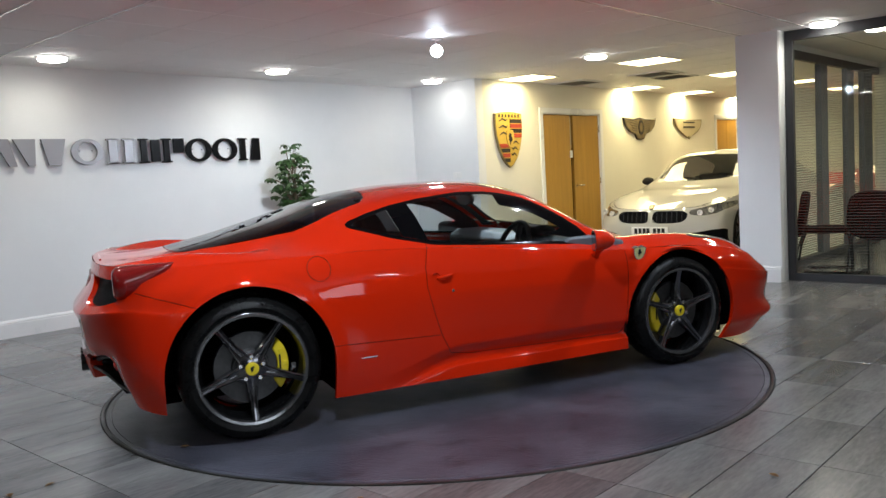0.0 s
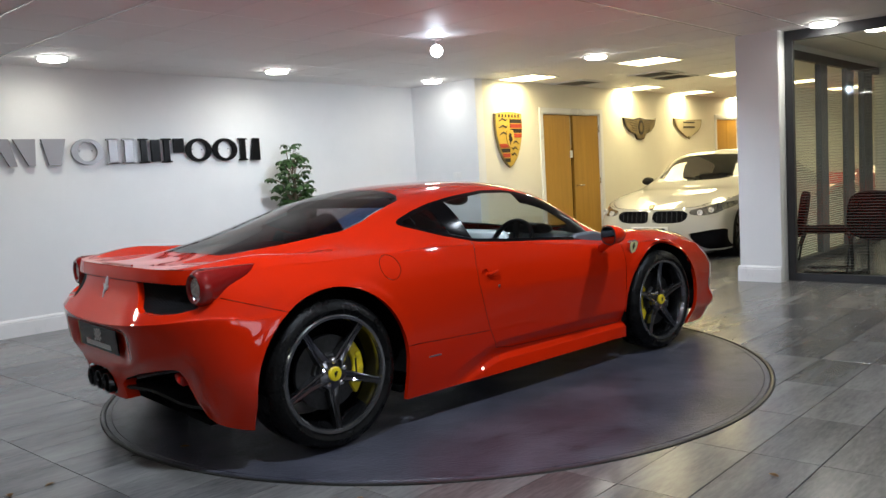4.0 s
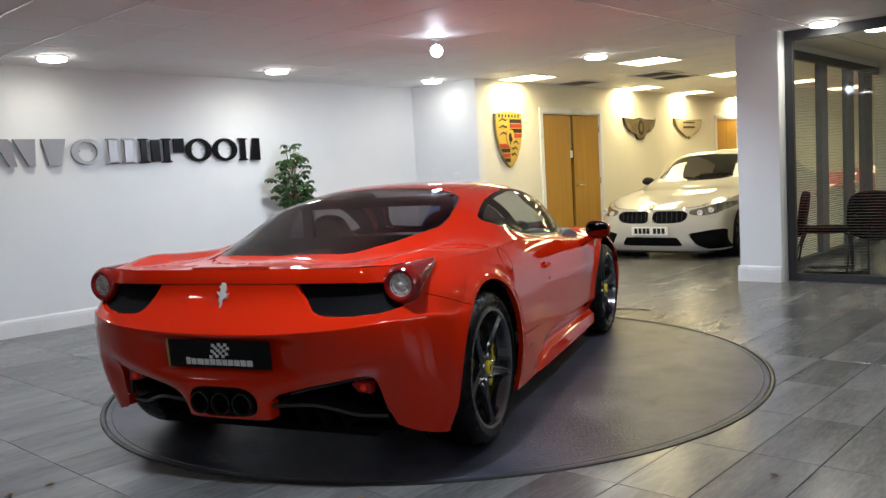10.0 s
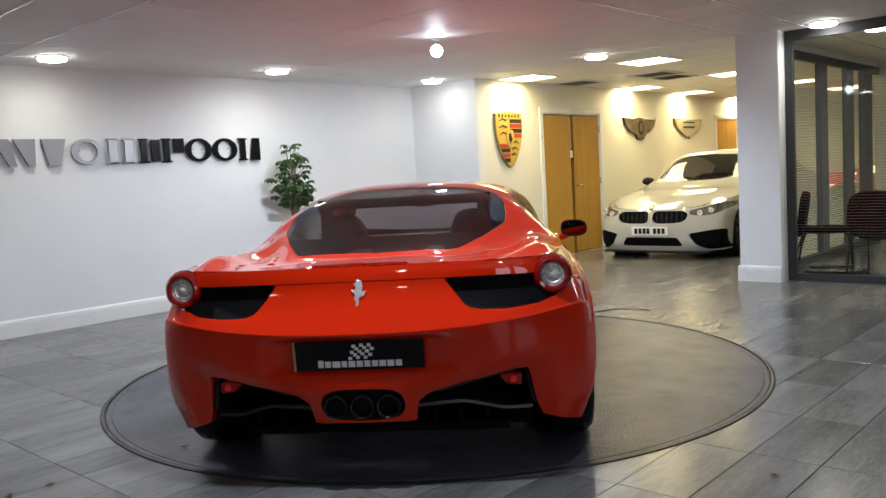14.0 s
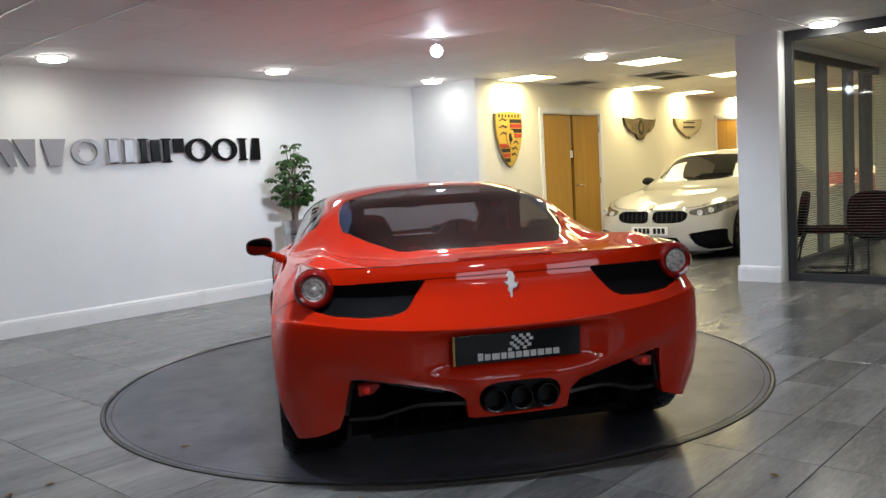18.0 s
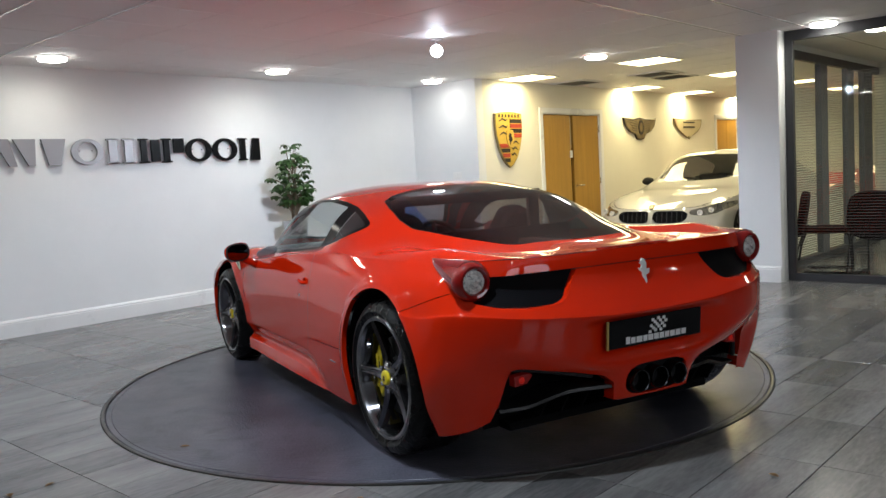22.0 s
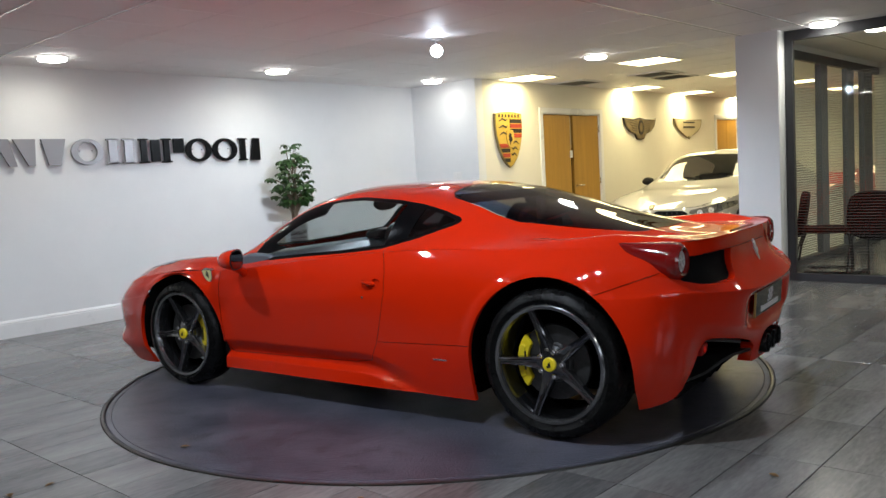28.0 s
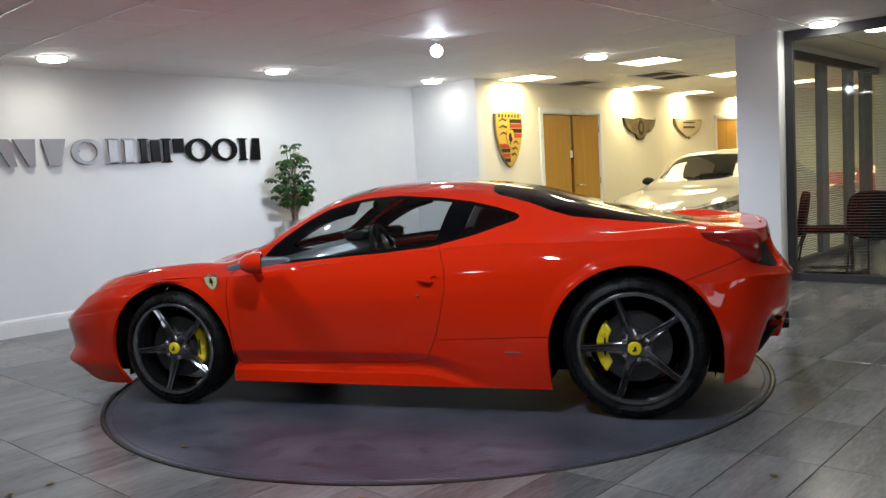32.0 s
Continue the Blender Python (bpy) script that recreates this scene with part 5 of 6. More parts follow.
    part("lettering_bar", bm, M["white"], plate, "row of white bars")
    # emblem
    bm = bmesh.new()
    prism(bm, [(-.012, -.060), (.000, -.050), (.002, -.020), (.022, -.012), (.030, .010), (.018, .004), (.012, .010), (.018, .030), (.010, .052), (-.006, .056), (-.014, .040), (-.022, .036), (-.010, .026),
               (-.018, .012), (-.032, .016), (-.024, .002), (-.014, -.004), (-.018, -.024), (-.010, -.036)], 0, .010, pose(-2.021, 0, .800, 0, 17, 0) @ pose(0, 0, 0, 90, 0, -90) @ Matrix.Diagonal((1.0, 1.0, 1, 1)))
    part("tail_emblem", bm, M["silver"], car, "small chrome tail emblem", bevel=.002)
    # third brake light and the spoiler edge
    bm = bmesh.new()
    tube(bm, [(-1.962, y * .2, .9085 + .0015 * (1 - y * y)) for y in (-1, -.5, 0, .5, 1)], .0075, 8)
    part("third_brake_light", bm, M["red_lens"], car, "slim red brake light strip", smooth=True)


tail_details()


def side_details():
    for s in (1, -1):
        # enamel shield on the wing
        m = pose(1.040, s * .9145, .728, 90 - 10 * s if s > 0 else 90 + 10, 0, 0) if s > 0 else pose(1.040, -.9145, .728, 90, 0, 0)
        m = Matrix.Translation((1.040, s * .9165, .727)) @ pose(0, 0, 0, 90 + 12 * (-s), 0, 0) @ pose(0, 0, 0, 0, 0, 0)
        shp = [(-.048, .030), (-.024, .040), (0, .035), (.024, .040), (.048, .030), (.040, -.012), (.022, -.040), (0, -.054), (-.022, -.040), (-.040, -.012)]
        badge = thing("wing_badge")
        badge.parent = car
        badge.matrix_basis = m
        tagged(badge, "yellow enamel shield on the front wing")
        part("shield_rim", prism(bmesh.new(), shp, -.012, .010), M["chrome"], badge)
        part("shield_face", prism(bmesh.new(), [(a * .86, b * .86) for a, b in shp], -.0125, .0105), M["shield_yellow"], badge)
        mark = [(-.006, -.026), (.002, -.010), (.014, .000), (.010, .010), (.004, .008), (.006, .022), (-.004, .026), (-.012, .016), (-.010, .004), (-.016, .000), (-.008, -.008)]
        part("shield_mark", prism(bmesh.new(), mark, -.0135, .0115), M["black"], badge, "plain black mark")
        # door handle
        bm = bmesh.new()
        tube(bm, [(-.292, s * .906, .702), (-.284, s * .930, .704), (-.262, s * .936, .708), (-.232, s * .934, .714), (-.212, s * .922, .718)], [.010, .0105, .0105, .009, .005], 12)
        part("door_handle", bm, M["red"], car, "slim red door pull", smooth=True)
        bm = bmesh.new()
        lathe(bm, [(.024, .004), (.020, -.004), (.012, -.012), (0, -.014)], 24, Matrix.Translation((-.306, s * .9165, .712)) @ pose(0, 0, 0, -90 * s - 8 * s, 0, 0), caps=False)
        part("handle_scoop", bm, M["red"], car, "finger scoop beside the door pull", smooth=True)
        bm = bmesh.new()
        lathe(bm, [(.008, -.02), (.008, .003), (.006, .005), (0, .005)], 14, Matrix.Translation((-.21, s * .924, .629)) @ pose(0, 0, 0, -90 * s, 0, 0))
        part("door_lock", bm, M["chrome"], car, smooth=True)
        bm = bmesh.new()
        lathe(bm, [(.011, -.02), (.011, .003), (.006, .005), (0, .005)], 14, Matrix.Translation((1.016, s * .924, .608)) @ pose(0, 0, 0, -90 * s, 0, 0))
        part("side_repeater", bm, M["grey_plastic"], car, smooth=True)
        bm = boxed(-.79, -.675, min(s * .93, s * .9475), max(s * .93, s * .9475), .329, .337)
        part("name_bar", bm, M["chrome"], car, "small chrome script bar", bevel=.002)
        # mirror
        mir = thing("door_mirror")
        mir.parent = car
        mir.matrix_basis = Matrix.Translation((.705, s * 1.030, .825))
        tagged(mir, "red door mirror on a short arm")
        bm = bmesh.new()
        rows = []
        for x, ky, kz in ((-.060, .97, .97), (-.055, 1.0, 1.0), (-.02, 1.0, 1.0), (.03, .90, .88), (.065, .66, .60), (.082, .25, .2)):
            ring = []
            for k in range(20):
                a = 2 * math.pi * k / 20
                cy, sz = math.cos(a), math.sin(a)
                yy = .090 * ky * math.copysign(abs(cy) ** .75, cy)
                zz = .060 * kz * math.copysign(abs(sz) ** .75, sz) * (1 - .18 * s * math.copysign(1, s) * cy)
                ring.append(bm.verts.new((x - .5 * yy, s * yy, zz + .01)))
            rows.append(ring)
        for u, v in zip(rows, rows[1:]):
            for i in range(20):
                bm.faces.new((u[i], u[(i + 1) % 20], v[(i + 1) % 20], v[i]))
        bm.faces.new(rows[-1])
        bm.faces.new(rows[0])
        part("mirror_housing", bm, M["red"], mir, "glossy red housing", smooth=True)
        bm = bmesh.new()
        pts = []
        for k in range(20):
            a = 2 * math.pi * k / 20
            cy, sz = math.cos(a), math.sin(a)
            pts.append((.078 * math.copysign(abs(cy) ** .75, cy), .051 * math.copysign(abs(sz) ** .75, sz) + .010))
        vs0 = [bm.verts.new((-.0635 - .5 * a, s * a * 1.0, b)) for a, b in pts]
        vs1 = [bm.verts.new((-.058 - .5 * a, s * a * 1.0, b)) for a, b in pts]
        bm.faces.new(vs0)
        for i in range(20):
            bm.faces.new((vs0[i], vs0[(i + 1) % 20], vs1[(i + 1) % 20], vs1[i]))
        part("mirror_glass", bm, M["mirror"], mir, "dark mirror glass")
        bm = bmesh.new()
        for k in (0, 1):
            vs0 = [bm.verts.new((-.0625 - .5 * a * g_, s * a * g_, (b - .010) * g_ + .010)) for a, b in pts for g_ in ((1.17, 1.0)[k],)]
            if k:
                for i in range(20):
                    bm.faces.new((vs0[i], vs0[(i + 1) % 20], old[(i + 1) % 20], old[i]))
            old = vs0
        part("mirror_bezel", bm, M["black"], mir, "black mirror surround")
        bm = bmesh.new()
        arm = spline([(.05, -.185 * s, -.115), (.04, -.14 * s, -.085), (.02, -.08 * s, -.055), (.01, -.02 * s, -.035)], 4)
        tube(bm, [tuple(p) for p in arm], [.034, .032, .030, .028, .027, .026, .025, .024, .024, .023, .022, .02, .018][:len(arm)], 12)
        part("mirror_arm", bm, M["red"], mir, smooth=True)


side_details()
# ---- the turntable ----
disc = thing("turntable")
bm = bmesh.new()
lathe(bm, [(0.0, -0.05), (2.007, -0.05), (2.008, -0.002), (2.006, 0.0), (2.004, 0.0), (2.0, 0.0), (1.2, 0.0), (0.5, 0.0), (0.0, 0.0)], 128)
part("deck", bm, M["disc"], disc, "grey rubber-coated round deck", smooth=True)
bm = bmesh.new()
lathe(bm, [(2.0095, -0.05), (2.0095, -0.002), (2.012, 0.0), (2.014, 0.0), (2.018, 0.0), (2.029, 0.0), (2.033, 0.0), (2.036, 0.0), (2.041, -0.004), (2.042, -0.05)], 128, caps=False)
part("rim", bm, M["disc"], disc, "worn grey steel rim ring", smooth=True)
tagged(disc, "round grey car turntable flush with the tiled floor", "turntable")
tagged(car, "glossy red two-seat sports car parked on the turntable", "car")
bm = bmesh.new()
lathe(bm, [(2.046, -0.06), (2.046, 0.003), (2.049, 0.005), (2.064, 0.004), (2.068, -0.012)], 128, caps=False)
tagged(part("turntable_edge_trim", bm, M["rim_metal"], None, smooth=True), "thin black metal edging round the turntable", "edge trim", kind="structure")
# ---- wall sign: plain raised shapes ----
def sign():
    s = thing("wall_sign", pose(0, WALL_A, 0))
    tagged(s, "raised wall sign, half silver and half black shapes", "sign")
    z0, z1 = 1.562, 1.812
    face = pose(0, -.022, 0, 90, 0, 0)
    t = .066

    def slab(bm, x, w=t, lean=0.0, serif=True):
        prism(bm, [(x + lean, z0), (x + w + lean, z0), (x + w, z1), (x, z1)], 0, .028, face)
        if serif:
            for z in ((z0, z0 + .018), (z1 - .018, z1)):
                box(bm, x - .022, x + w + .022, -.05, -.022, z[0], z[1])

    def ring(bm, a, b, lo=z0, hi=z1, th=.40):
        n, cx, cz, rx, rz = 36, (a + b) / 2, (lo + hi) / 2, (b - a) / 2, (hi - lo) / 2
        o = [(cx + rx * math.cos(2 * math.pi * k / n), cz + rz * math.sin(2 * math.pi * k / n)) for k in range(n)]
        i = [(cx + rx * (1 - th) * math.cos(2 * math.pi * k / n), cz + rz * (1 - th * .62) * math.sin(2 * math.pi * k / n)) for k in range(n)]
        vs = [[bm.verts.new((x, y, z)) for x, z in c] for c, y in ((o, -.05), (i, -.05), (o, -.022), (i, -.022))]
        for k in range(n):
            j = (k + 1) % n
            for p, q in ((0, 1), (1, 3), (3, 2), (2, 0)):
                bm.faces.new((vs[p][k], vs[p][j], vs[q][j], vs[q][k]))

    for mat, kind, a, b in (("silver_letter", "lean", -1.06, -.70), ("silver_letter", "beam", -.67, -.40), ("silver_letter", "ring", -.375, -.055), ("silver_letter", "pair", -.03, .28),
                            ("black_letter", "bow", .32, .555), ("black_letter", "box", .575, .84), ("black_letter", "ring", .85, 1.165), ("black_letter", "ring", 1.18, 1.495),
                            ("black_letter", "fan", 1.52, 1.81)):
        bm = bmesh.new()
        if kind == "lean":
            prism(bm, [(a + .115, z0), (a + .185, z0), (a + .125, z1), (a - .01, z1)], 0, .028, face)
            prism(bm, [(a + .285, z0), (a + .345, z0), (a + .36, z1), (a + .16, z1)], 0, .028, face)
        elif kind == "beam":
            prism(bm, [(a + .08, z0), (b - .08, z0), (b - .02, z1), (a + .02, z1)], 0, .028, face)
        elif kind == "ring":
            ring(bm, a, b)
        elif kind == "pair":
            slab(bm, a + .03, .085)
            slab(bm, b - .115, .085)
        elif kind == "bow":
            slab(bm, a + .02)
            box(bm, a + .135, b - .005, -.05, -.022, z0 + .012, z1 - .012)
        elif kind == "box":
            slab(bm, a + .02)
            box(bm, a + .135, b - .01, -.05, -.022, z0 + .10, z1)
        else:
            slab(bm, a + .02)
            prism(bm, [(a + .15, z0), (b - .01, z0), (b - .01, z1), (b - .10, z1)], .002, .026, face)
        part("sign_shape", bm, M[mat], s, "brushed silver shape" if mat == "silver_letter" else "gloss black shape", bevel=.002)
        bm = bmesh.new()
        for x in ((a + b) / 2 - .06, (a + b) / 2 + .06):
            tube(bm, [(x, -.024, (z0 + z1) / 2 + .01), (x, .0, (z0 + z1) / 2 + .01)], .006, 8)
        part("stand_off", bm, M["steel"], s)


sign()


def plant():
    pot = thing("plant_pot", pose(2.06, 4.07, 0))
    bm = bmesh.new()
    lathe(bm, [(0, 0), (.105, 0), (.110, .01), (.140, .825), (.143, .84), (.132, .84), (.128, .78), (0, .78)], 40)
    part("planter", bm, M["steel"], pot, "tall brushed steel planter", smooth=True)
    bm = bmesh.new()
    lathe(bm, [(0, .80), (.128, .80), (.128, .77)], 24, caps=False)
    part("soil", bm, M["soil"], pot)
    tagged(pot, "tall tapered brushed steel planter by the white wall", "planter")
    tree = thing("umbrella_plant", pose(2.06, 4.07, .80))
    rnd = random.Random(4)
    bm = bmesh.new()
    twigs = []
    for k in range(3):
        a = k * 2.1
        p = [(.02 * math.cos(a), .02 * math.sin(a), -.03), (.03 * math.cos(a), .03 * math.sin(a), .15), (.05 * math.cos(a + .5), .05 * math.sin(a + .5), .38), (.04 * math.cos(a + 1), .04 * math.sin(a + 1), .62)]
        q = spline(p, 5)
        tube(bm, [tuple(v) for v in q], [.017 - .0006 * i for i in range(len(q))], 8)
    for k in range(95):
        z = min(rnd.uniform(.20, .80), rnd.uniform(.22, .95))
        a = rnd.uniform(0, 6.28)
        w = .23 * math.sin(max(.12, min(1, (z - .10) / .62)) * 2.6) + .05
        r = w * rnd.uniform(.45, 1.0)
        e = Vector((r * math.cos(a) * 1.05, r * math.sin(a) * .75, z + rnd.uniform(.0, .06)))
        twigs.append(e)
        tube(bm, [(.03 * math.cos(a), .03 * math.sin(a), z - .10), tuple(e * .6 + Vector((0, 0, .4 * z - .03))), tuple(e)], [.005, .004, .003], 5)
    for e in ((-.07, 0, .86), (-.05, .03, .92), (.05, 0, .90), (.10, .02, .93)):
        twigs.append(Vector(e))
        tube(bm, [(0, 0, .55), (e[0] * .6, e[1] * .6, .75), e], [.005, .004, .003], 5)
    part("stem", bm, M["bark"], tree, "pale brown twisted stems", smooth=True)
    bm = bmesh.new()
    for e in twigs:
        n = rnd.randint(6, 8)
        tilt = rnd.uniform(-.35, .35)
        for k in range(n):
            a = 2 * math.pi * k / n + rnd.uniform(-.2, .2)
            L = rnd.uniform(.058, .092)
            W = L * .29
            m = Matrix.Translation(e) @ Matrix.Rotation(a, 4, "Z") @ Matrix.Rotation(.35 + tilt * math.cos(a) + rnd.uniform(-.15, .25), 4, "Y")
            rows = []
            for u, h, d in ((.12, .10, 0), (.35, .85, -.002), (.65, 1.0, -.006), (.88, .6, -.012), (1.0, .04, -.018)):
                rows.append([bm.verts.new(m @ Vector((u * L, s_ * W * h, d + .006 * abs(s_) * h))) for s_ in (-1, 0, 1)])
            for p, q in zip(rows, rows[1:]):
                for i in range(2):
                    bm.faces.new((p[i], p[i + 1], q[i + 1], q[i]))
    ob = part("foliage", bm, M["leaf"], tree, "clusters of dark green leaflets", smooth=True)
    tagged(tree, "leafy green umbrella plant in a steel planter", "plant")


plant()

# ---- light switch on the return wall ----
sw = thing("wall_switch", pose(NIB_X, 3.57, 1.255))
part("plate", boxed(-.010, -.001, -.075, .075, -.045, .045), M["white_plastic"], sw, bevel=.003)
for y in (-.035, .035):
    part("rocker", boxed(-.014, -.009, y - .018, y + .018, -.025, .025), M["white_plastic"], sw, bevel=.002)
tagged(sw, "white double light switch on the return wall", "switch")


def crest():
    """Large gold shield with red and black bands."""
    c = thing("crest_shield", pose(5.06, WALL_B, 1.70))
    tagged(c, "large gold crest shield with red and black bands", "wall shield")
    face = pose(0, 0, 0, 90, 0, 0)
    half = [(0, .372), (.16, .362), (.292, .345), (.300, .20), (.285, .05), (.235, -.12), (.150, -.27), (.060, -.35), (0, -.385)]
    outline = half + [(-x, z) for x, z in reversed(half[1:-1])]
    part("shield_edge", prism(bmesh.new(), outline, .002, .035, face), M["bronze"], c, "dark bronze edge", bevel=.004)
    part("shield_field", prism(bmesh.new(), [(x * .95, z * .96) for x, z in outline], .034, .042, face), M["gold"], c, "gold field", bevel=.003)

    def width(z):
        for (xa, za), (xb, zb) in zip(half[1:], half[2:]):
            if zb <= z <= za:
                return (xa + (xb - xa) * (za - z) / (za - zb)) * .91
        return 0.05
    for sgn, tops in ((1, (.27, .205, .14, .075)), (-1, (-.06, -.125, -.19, -.255))):
        for k, z in enumerate(tops):
            lo = z - .052
            q = [(.012 * sgn, z), (width(z) * sgn, z), (width(lo) * sgn, lo), (.012 * sgn, lo)]
            part("band", prism(bmesh.new(), q, .041, .048, face), M["crest_black"] if k % 2 == (0 if sgn > 0 else 1) else M["crest_red"], c, "black band" if k % 2 == (0 if sgn > 0 else 1) else "red band")
    for sgn, zs in ((-1, (.24, .15, .06)), (1, (-.06, -.14, -.22))):
        for z in zs:
            w = width(z - .03)
            bm = bmesh.new()
            tube(bm, [face @ Vector(v) for v in ((sgn * w * .85, z, .044), (sgn * w * .55, z + .035, .044), (sgn * w * .30, z + .01, .044), (sgn * w * .14, z + .03, .044))], [.006, .012, .012, .005], 6)
            part("antler_mark", bm, M["crest_black"], c, smooth=True)
    inner = [(0, .13), (.07, .12), (.085, .02), (.05, -.08), (0, -.125), (-.05, -.08), (-.085, .02), (-.07, .12)]
    part("inner_shield", prism(bmesh.new(), inner, .042, .054, face), M["gold"], c, bevel=.003)
    part("inner_mark", prism(bmesh.new(), [(-.02, -.08), (.01, -.03), (.045, -.01), (.03, .03), (.015, .02), (.02, .07), (-.015, .085), (-.04, .05), (-.03, .01), (-.05, 0), (-.02, -.03)], .053, .058, face), M["crest_black"], c)
    bm = bmesh.new()
    for k in range(7):
        x = -.21 + k * .07
        box(bm, x - .020, x + .012, -.046, -.041, .293, .335)
    part("lettering_bar", bm, M["crest_black"], c, "row of dark bars")


crest()


def winged(x, name, flip, material, label):
    """Winged wall plaque."""
    c = thing(name, pose(x, WALL_B, 1.86))
    tagged(c, label, "wall plaque", "wall plaques")
    face = pose(0, 0, 0, 90, 0, 0)
    if flip:
        out = [(-.56, .18), (-.2, .16), (0, .185), (.2, .16), (.56, .18), (.50, .05), (.36, -.05), (.18, -.09), (.12, -.17), (0, -.19), (-.12, -.17), (-.18, -.09), (-.36, -.05), (-.50, .05)]
    else:
        out = [(-.57, .19), (0, .17), (.57, .185), (.53, .05), (.40, -.04), (.12, -.13), (.04, -.18), (-.02, -.12), (-.04, -.17), (-.25, -.08), (-.42, 0), (-.52, .08)]
    part("plaque", prism(bmesh.new(), out, .002, .03, face), M["crest_black"] if flip else M["bronze"], c, "dark edge", bevel=.006)
    part("plaque_face", prism(bmesh.new(), [(a * .93, b * .90) for a, b in out], .029, .036, face), material, c, bevel=.004)
    if flip:
        bm = bmesh.new()
        lathe(bm, [(.055, 0), (.085, 0), (.085, .012), (.055, .012)], 28, pose(0, -.036, .02, 90, 0, 0) @ Matrix.Diagonal((1, 1.45, 1, 1)), caps=False)
        part("roundel", bm, M["crest_black"], c, smooth=True)
        for s in (-1, 1):
            for k in range(5):
                z = .125 - k * .035
                bm = bmesh.new()
                tube(bm, [face @ Vector(v) for v in ((s * .11, z - .02, .036), (s * .28, z + .012 - .006 * k, .036), (s * (.47 - .05 * k), z + .02, .036))], [.006, .007, .003], 5)
                part("feather", bm, M["crest_black"], c, smooth=True)
    else:
        part("bar", prism(bmesh.new(), [(-.22, .02), (.24, .02), (.24, .055), (-.22, .055)], .035, .042, face), M["crest_black"], c)
        part("bar", prism(bmesh.new(), [(-.22, .11), (.24, .11), (.24, .135), (-.22, .135)], .035, .042, face), M["crest_black"], c)


winged(8.70, "wing_plaque", True, M["bronze"], "bronze winged plaque with a round centre")
winged(10.50, "wing_plaque", False, M["champagne"], "champagne winged plaque with two dark bars")

# ---- dry leaves on the floor ----
for k, (x, y, a) in enumerate(((-2.50, .03, 20), (-2.66, .05, 80), (-1.87, -.02, 130), (-2.13, -.95, 10), (-1.83, -1.25, 50), (-1.98, -1.1, 100), (-.73, -2.46, 70))):
    bm = bmesh.new()
    rows = []
    for u, h in ((-.5, .05), (-.25, .7), (.1, 1), (.35, .6), (.5, .05)):
        rows.append([bm.verts.new((u * .05, s * h * .014, .004 + .006 * abs(s) * h + .004 * abs(u))) for s in (-1, 0, 1)])
    for p, q in zip(rows, rows[1:]):
        for i in range(2):
            bm.faces.new((p[i], p[i + 1], q[i + 1], q[i]))
    bmesh.ops.solidify(bm, geom=bm.faces[:], thickness=.0012)
    lf = part("dry_leaf", bm, M["dry_leaf"], smooth=True)
    lf.matrix_world = pose(x, y, 0, 0, 0, a)
    tagged(lf, "small brown dry leaf lying on the floor", "leaf", "dry leaves")

bm = bmesh.new()
tube(bm, [tuple(p) for p in spline([(2.20, .16, .004), (2.36, .08, .004), (2.44, -.04, .004), (2.487, -.216, .004)], 6)], .0035, 8)
tagged(part("floor_cable", bm, M["black"], smooth=True), "short black cable lying on the tiled floor", "cable")
# ---- the white saloon in the back ----
W_BELT = [
    [(2.16, 0, .12), (2.13, .5, .12), (2.0, .80, .125), (1.80, .88, .13), (1.405, .89, .16), (.9, .87, .17), (.2, .87, .17), (-.6, .87, .17), (-1.4, .89, .18), (-1.9, .86, .2), (-2.3, .7, .22), (-2.4, 0, .22)],
    [(2.23, 0, .22), (2.19, .5, .22), (2.06, .83, .22), (1.82, .905, .24), (1.405, .925, .27), (.9, .905, .28), (.2, .90, .28), (-.6, .90, .28), (-1.4, .93, .3), (-1.9, .90, .32), (-2.36, .72, .34), (-2.45, 0, .34)],
    [(2.24, 0, .40), (2.20, .5, .40), (2.05, .83, .40), (1.80, .91, .42), (1.405, .935, .48), (.9, .915, .5), (.2, .91, .5), (-.6, .915, .5), (-1.4, .94, .52), (-1.9, .91, .54), (-2.38, .72, .56), (-2.47, 0, .56)],
    [(2.23, 0, .55), (2.18, .5, .55), (2.0, .82, .56), (1.77, .895, .60), (1.405, .93, .67), (.9, .92, .7), (.2, .92, .71), (-.6, .925, .73), (-1.4, .935, .75), (-1.9, .89, .77), (-2.36, .7, .78), (-2.44, 0, .78)],
    [(2.19, 0, .665), (2.13, .47, .675), (1.92, .775, .71), (1.70, .85, .76), (1.405, .885, .815), (.9, .895, .87), (.2, .90, .90), (-.6, .90, .93), (-1.4, .88, .95), (-1.9, .82, .96), (-2.3, .66, .96), (-2.38, 0, .96)],
]
W_TOP = [
    W_BELT[4][2:11],
    [(2.045, .62, .692), (1.70, .68, .80), (1.405, .70, .86), (.9, .74, .935), (.2, .72, 1.17), (-.6, .72, 1.20), (-1.4, .69, 1.13), (-1.9, .66, 1.02), (-2.32, .55, .99)],
    [(2.15, .38, .673), (1.73, .42, .805), (1.405, .42, .875), (.9, .46, .97), (.2, .56, 1.335), (-.6, .57, 1.375), (-1.4, .54, 1.25), (-1.9, .5, 1.05), (-2.34, .4, 1.0)],
    [(2.19, 0, .665), (1.75, 0, .79), (1.405, 0, .865), (.9, 0, .99), (.2, 0, 1.375), (-.6, 0, 1.415), (-1.4, 0, 1.28), (-1.9, 0, 1.07), (-2.36, 0, 1.0)],
]


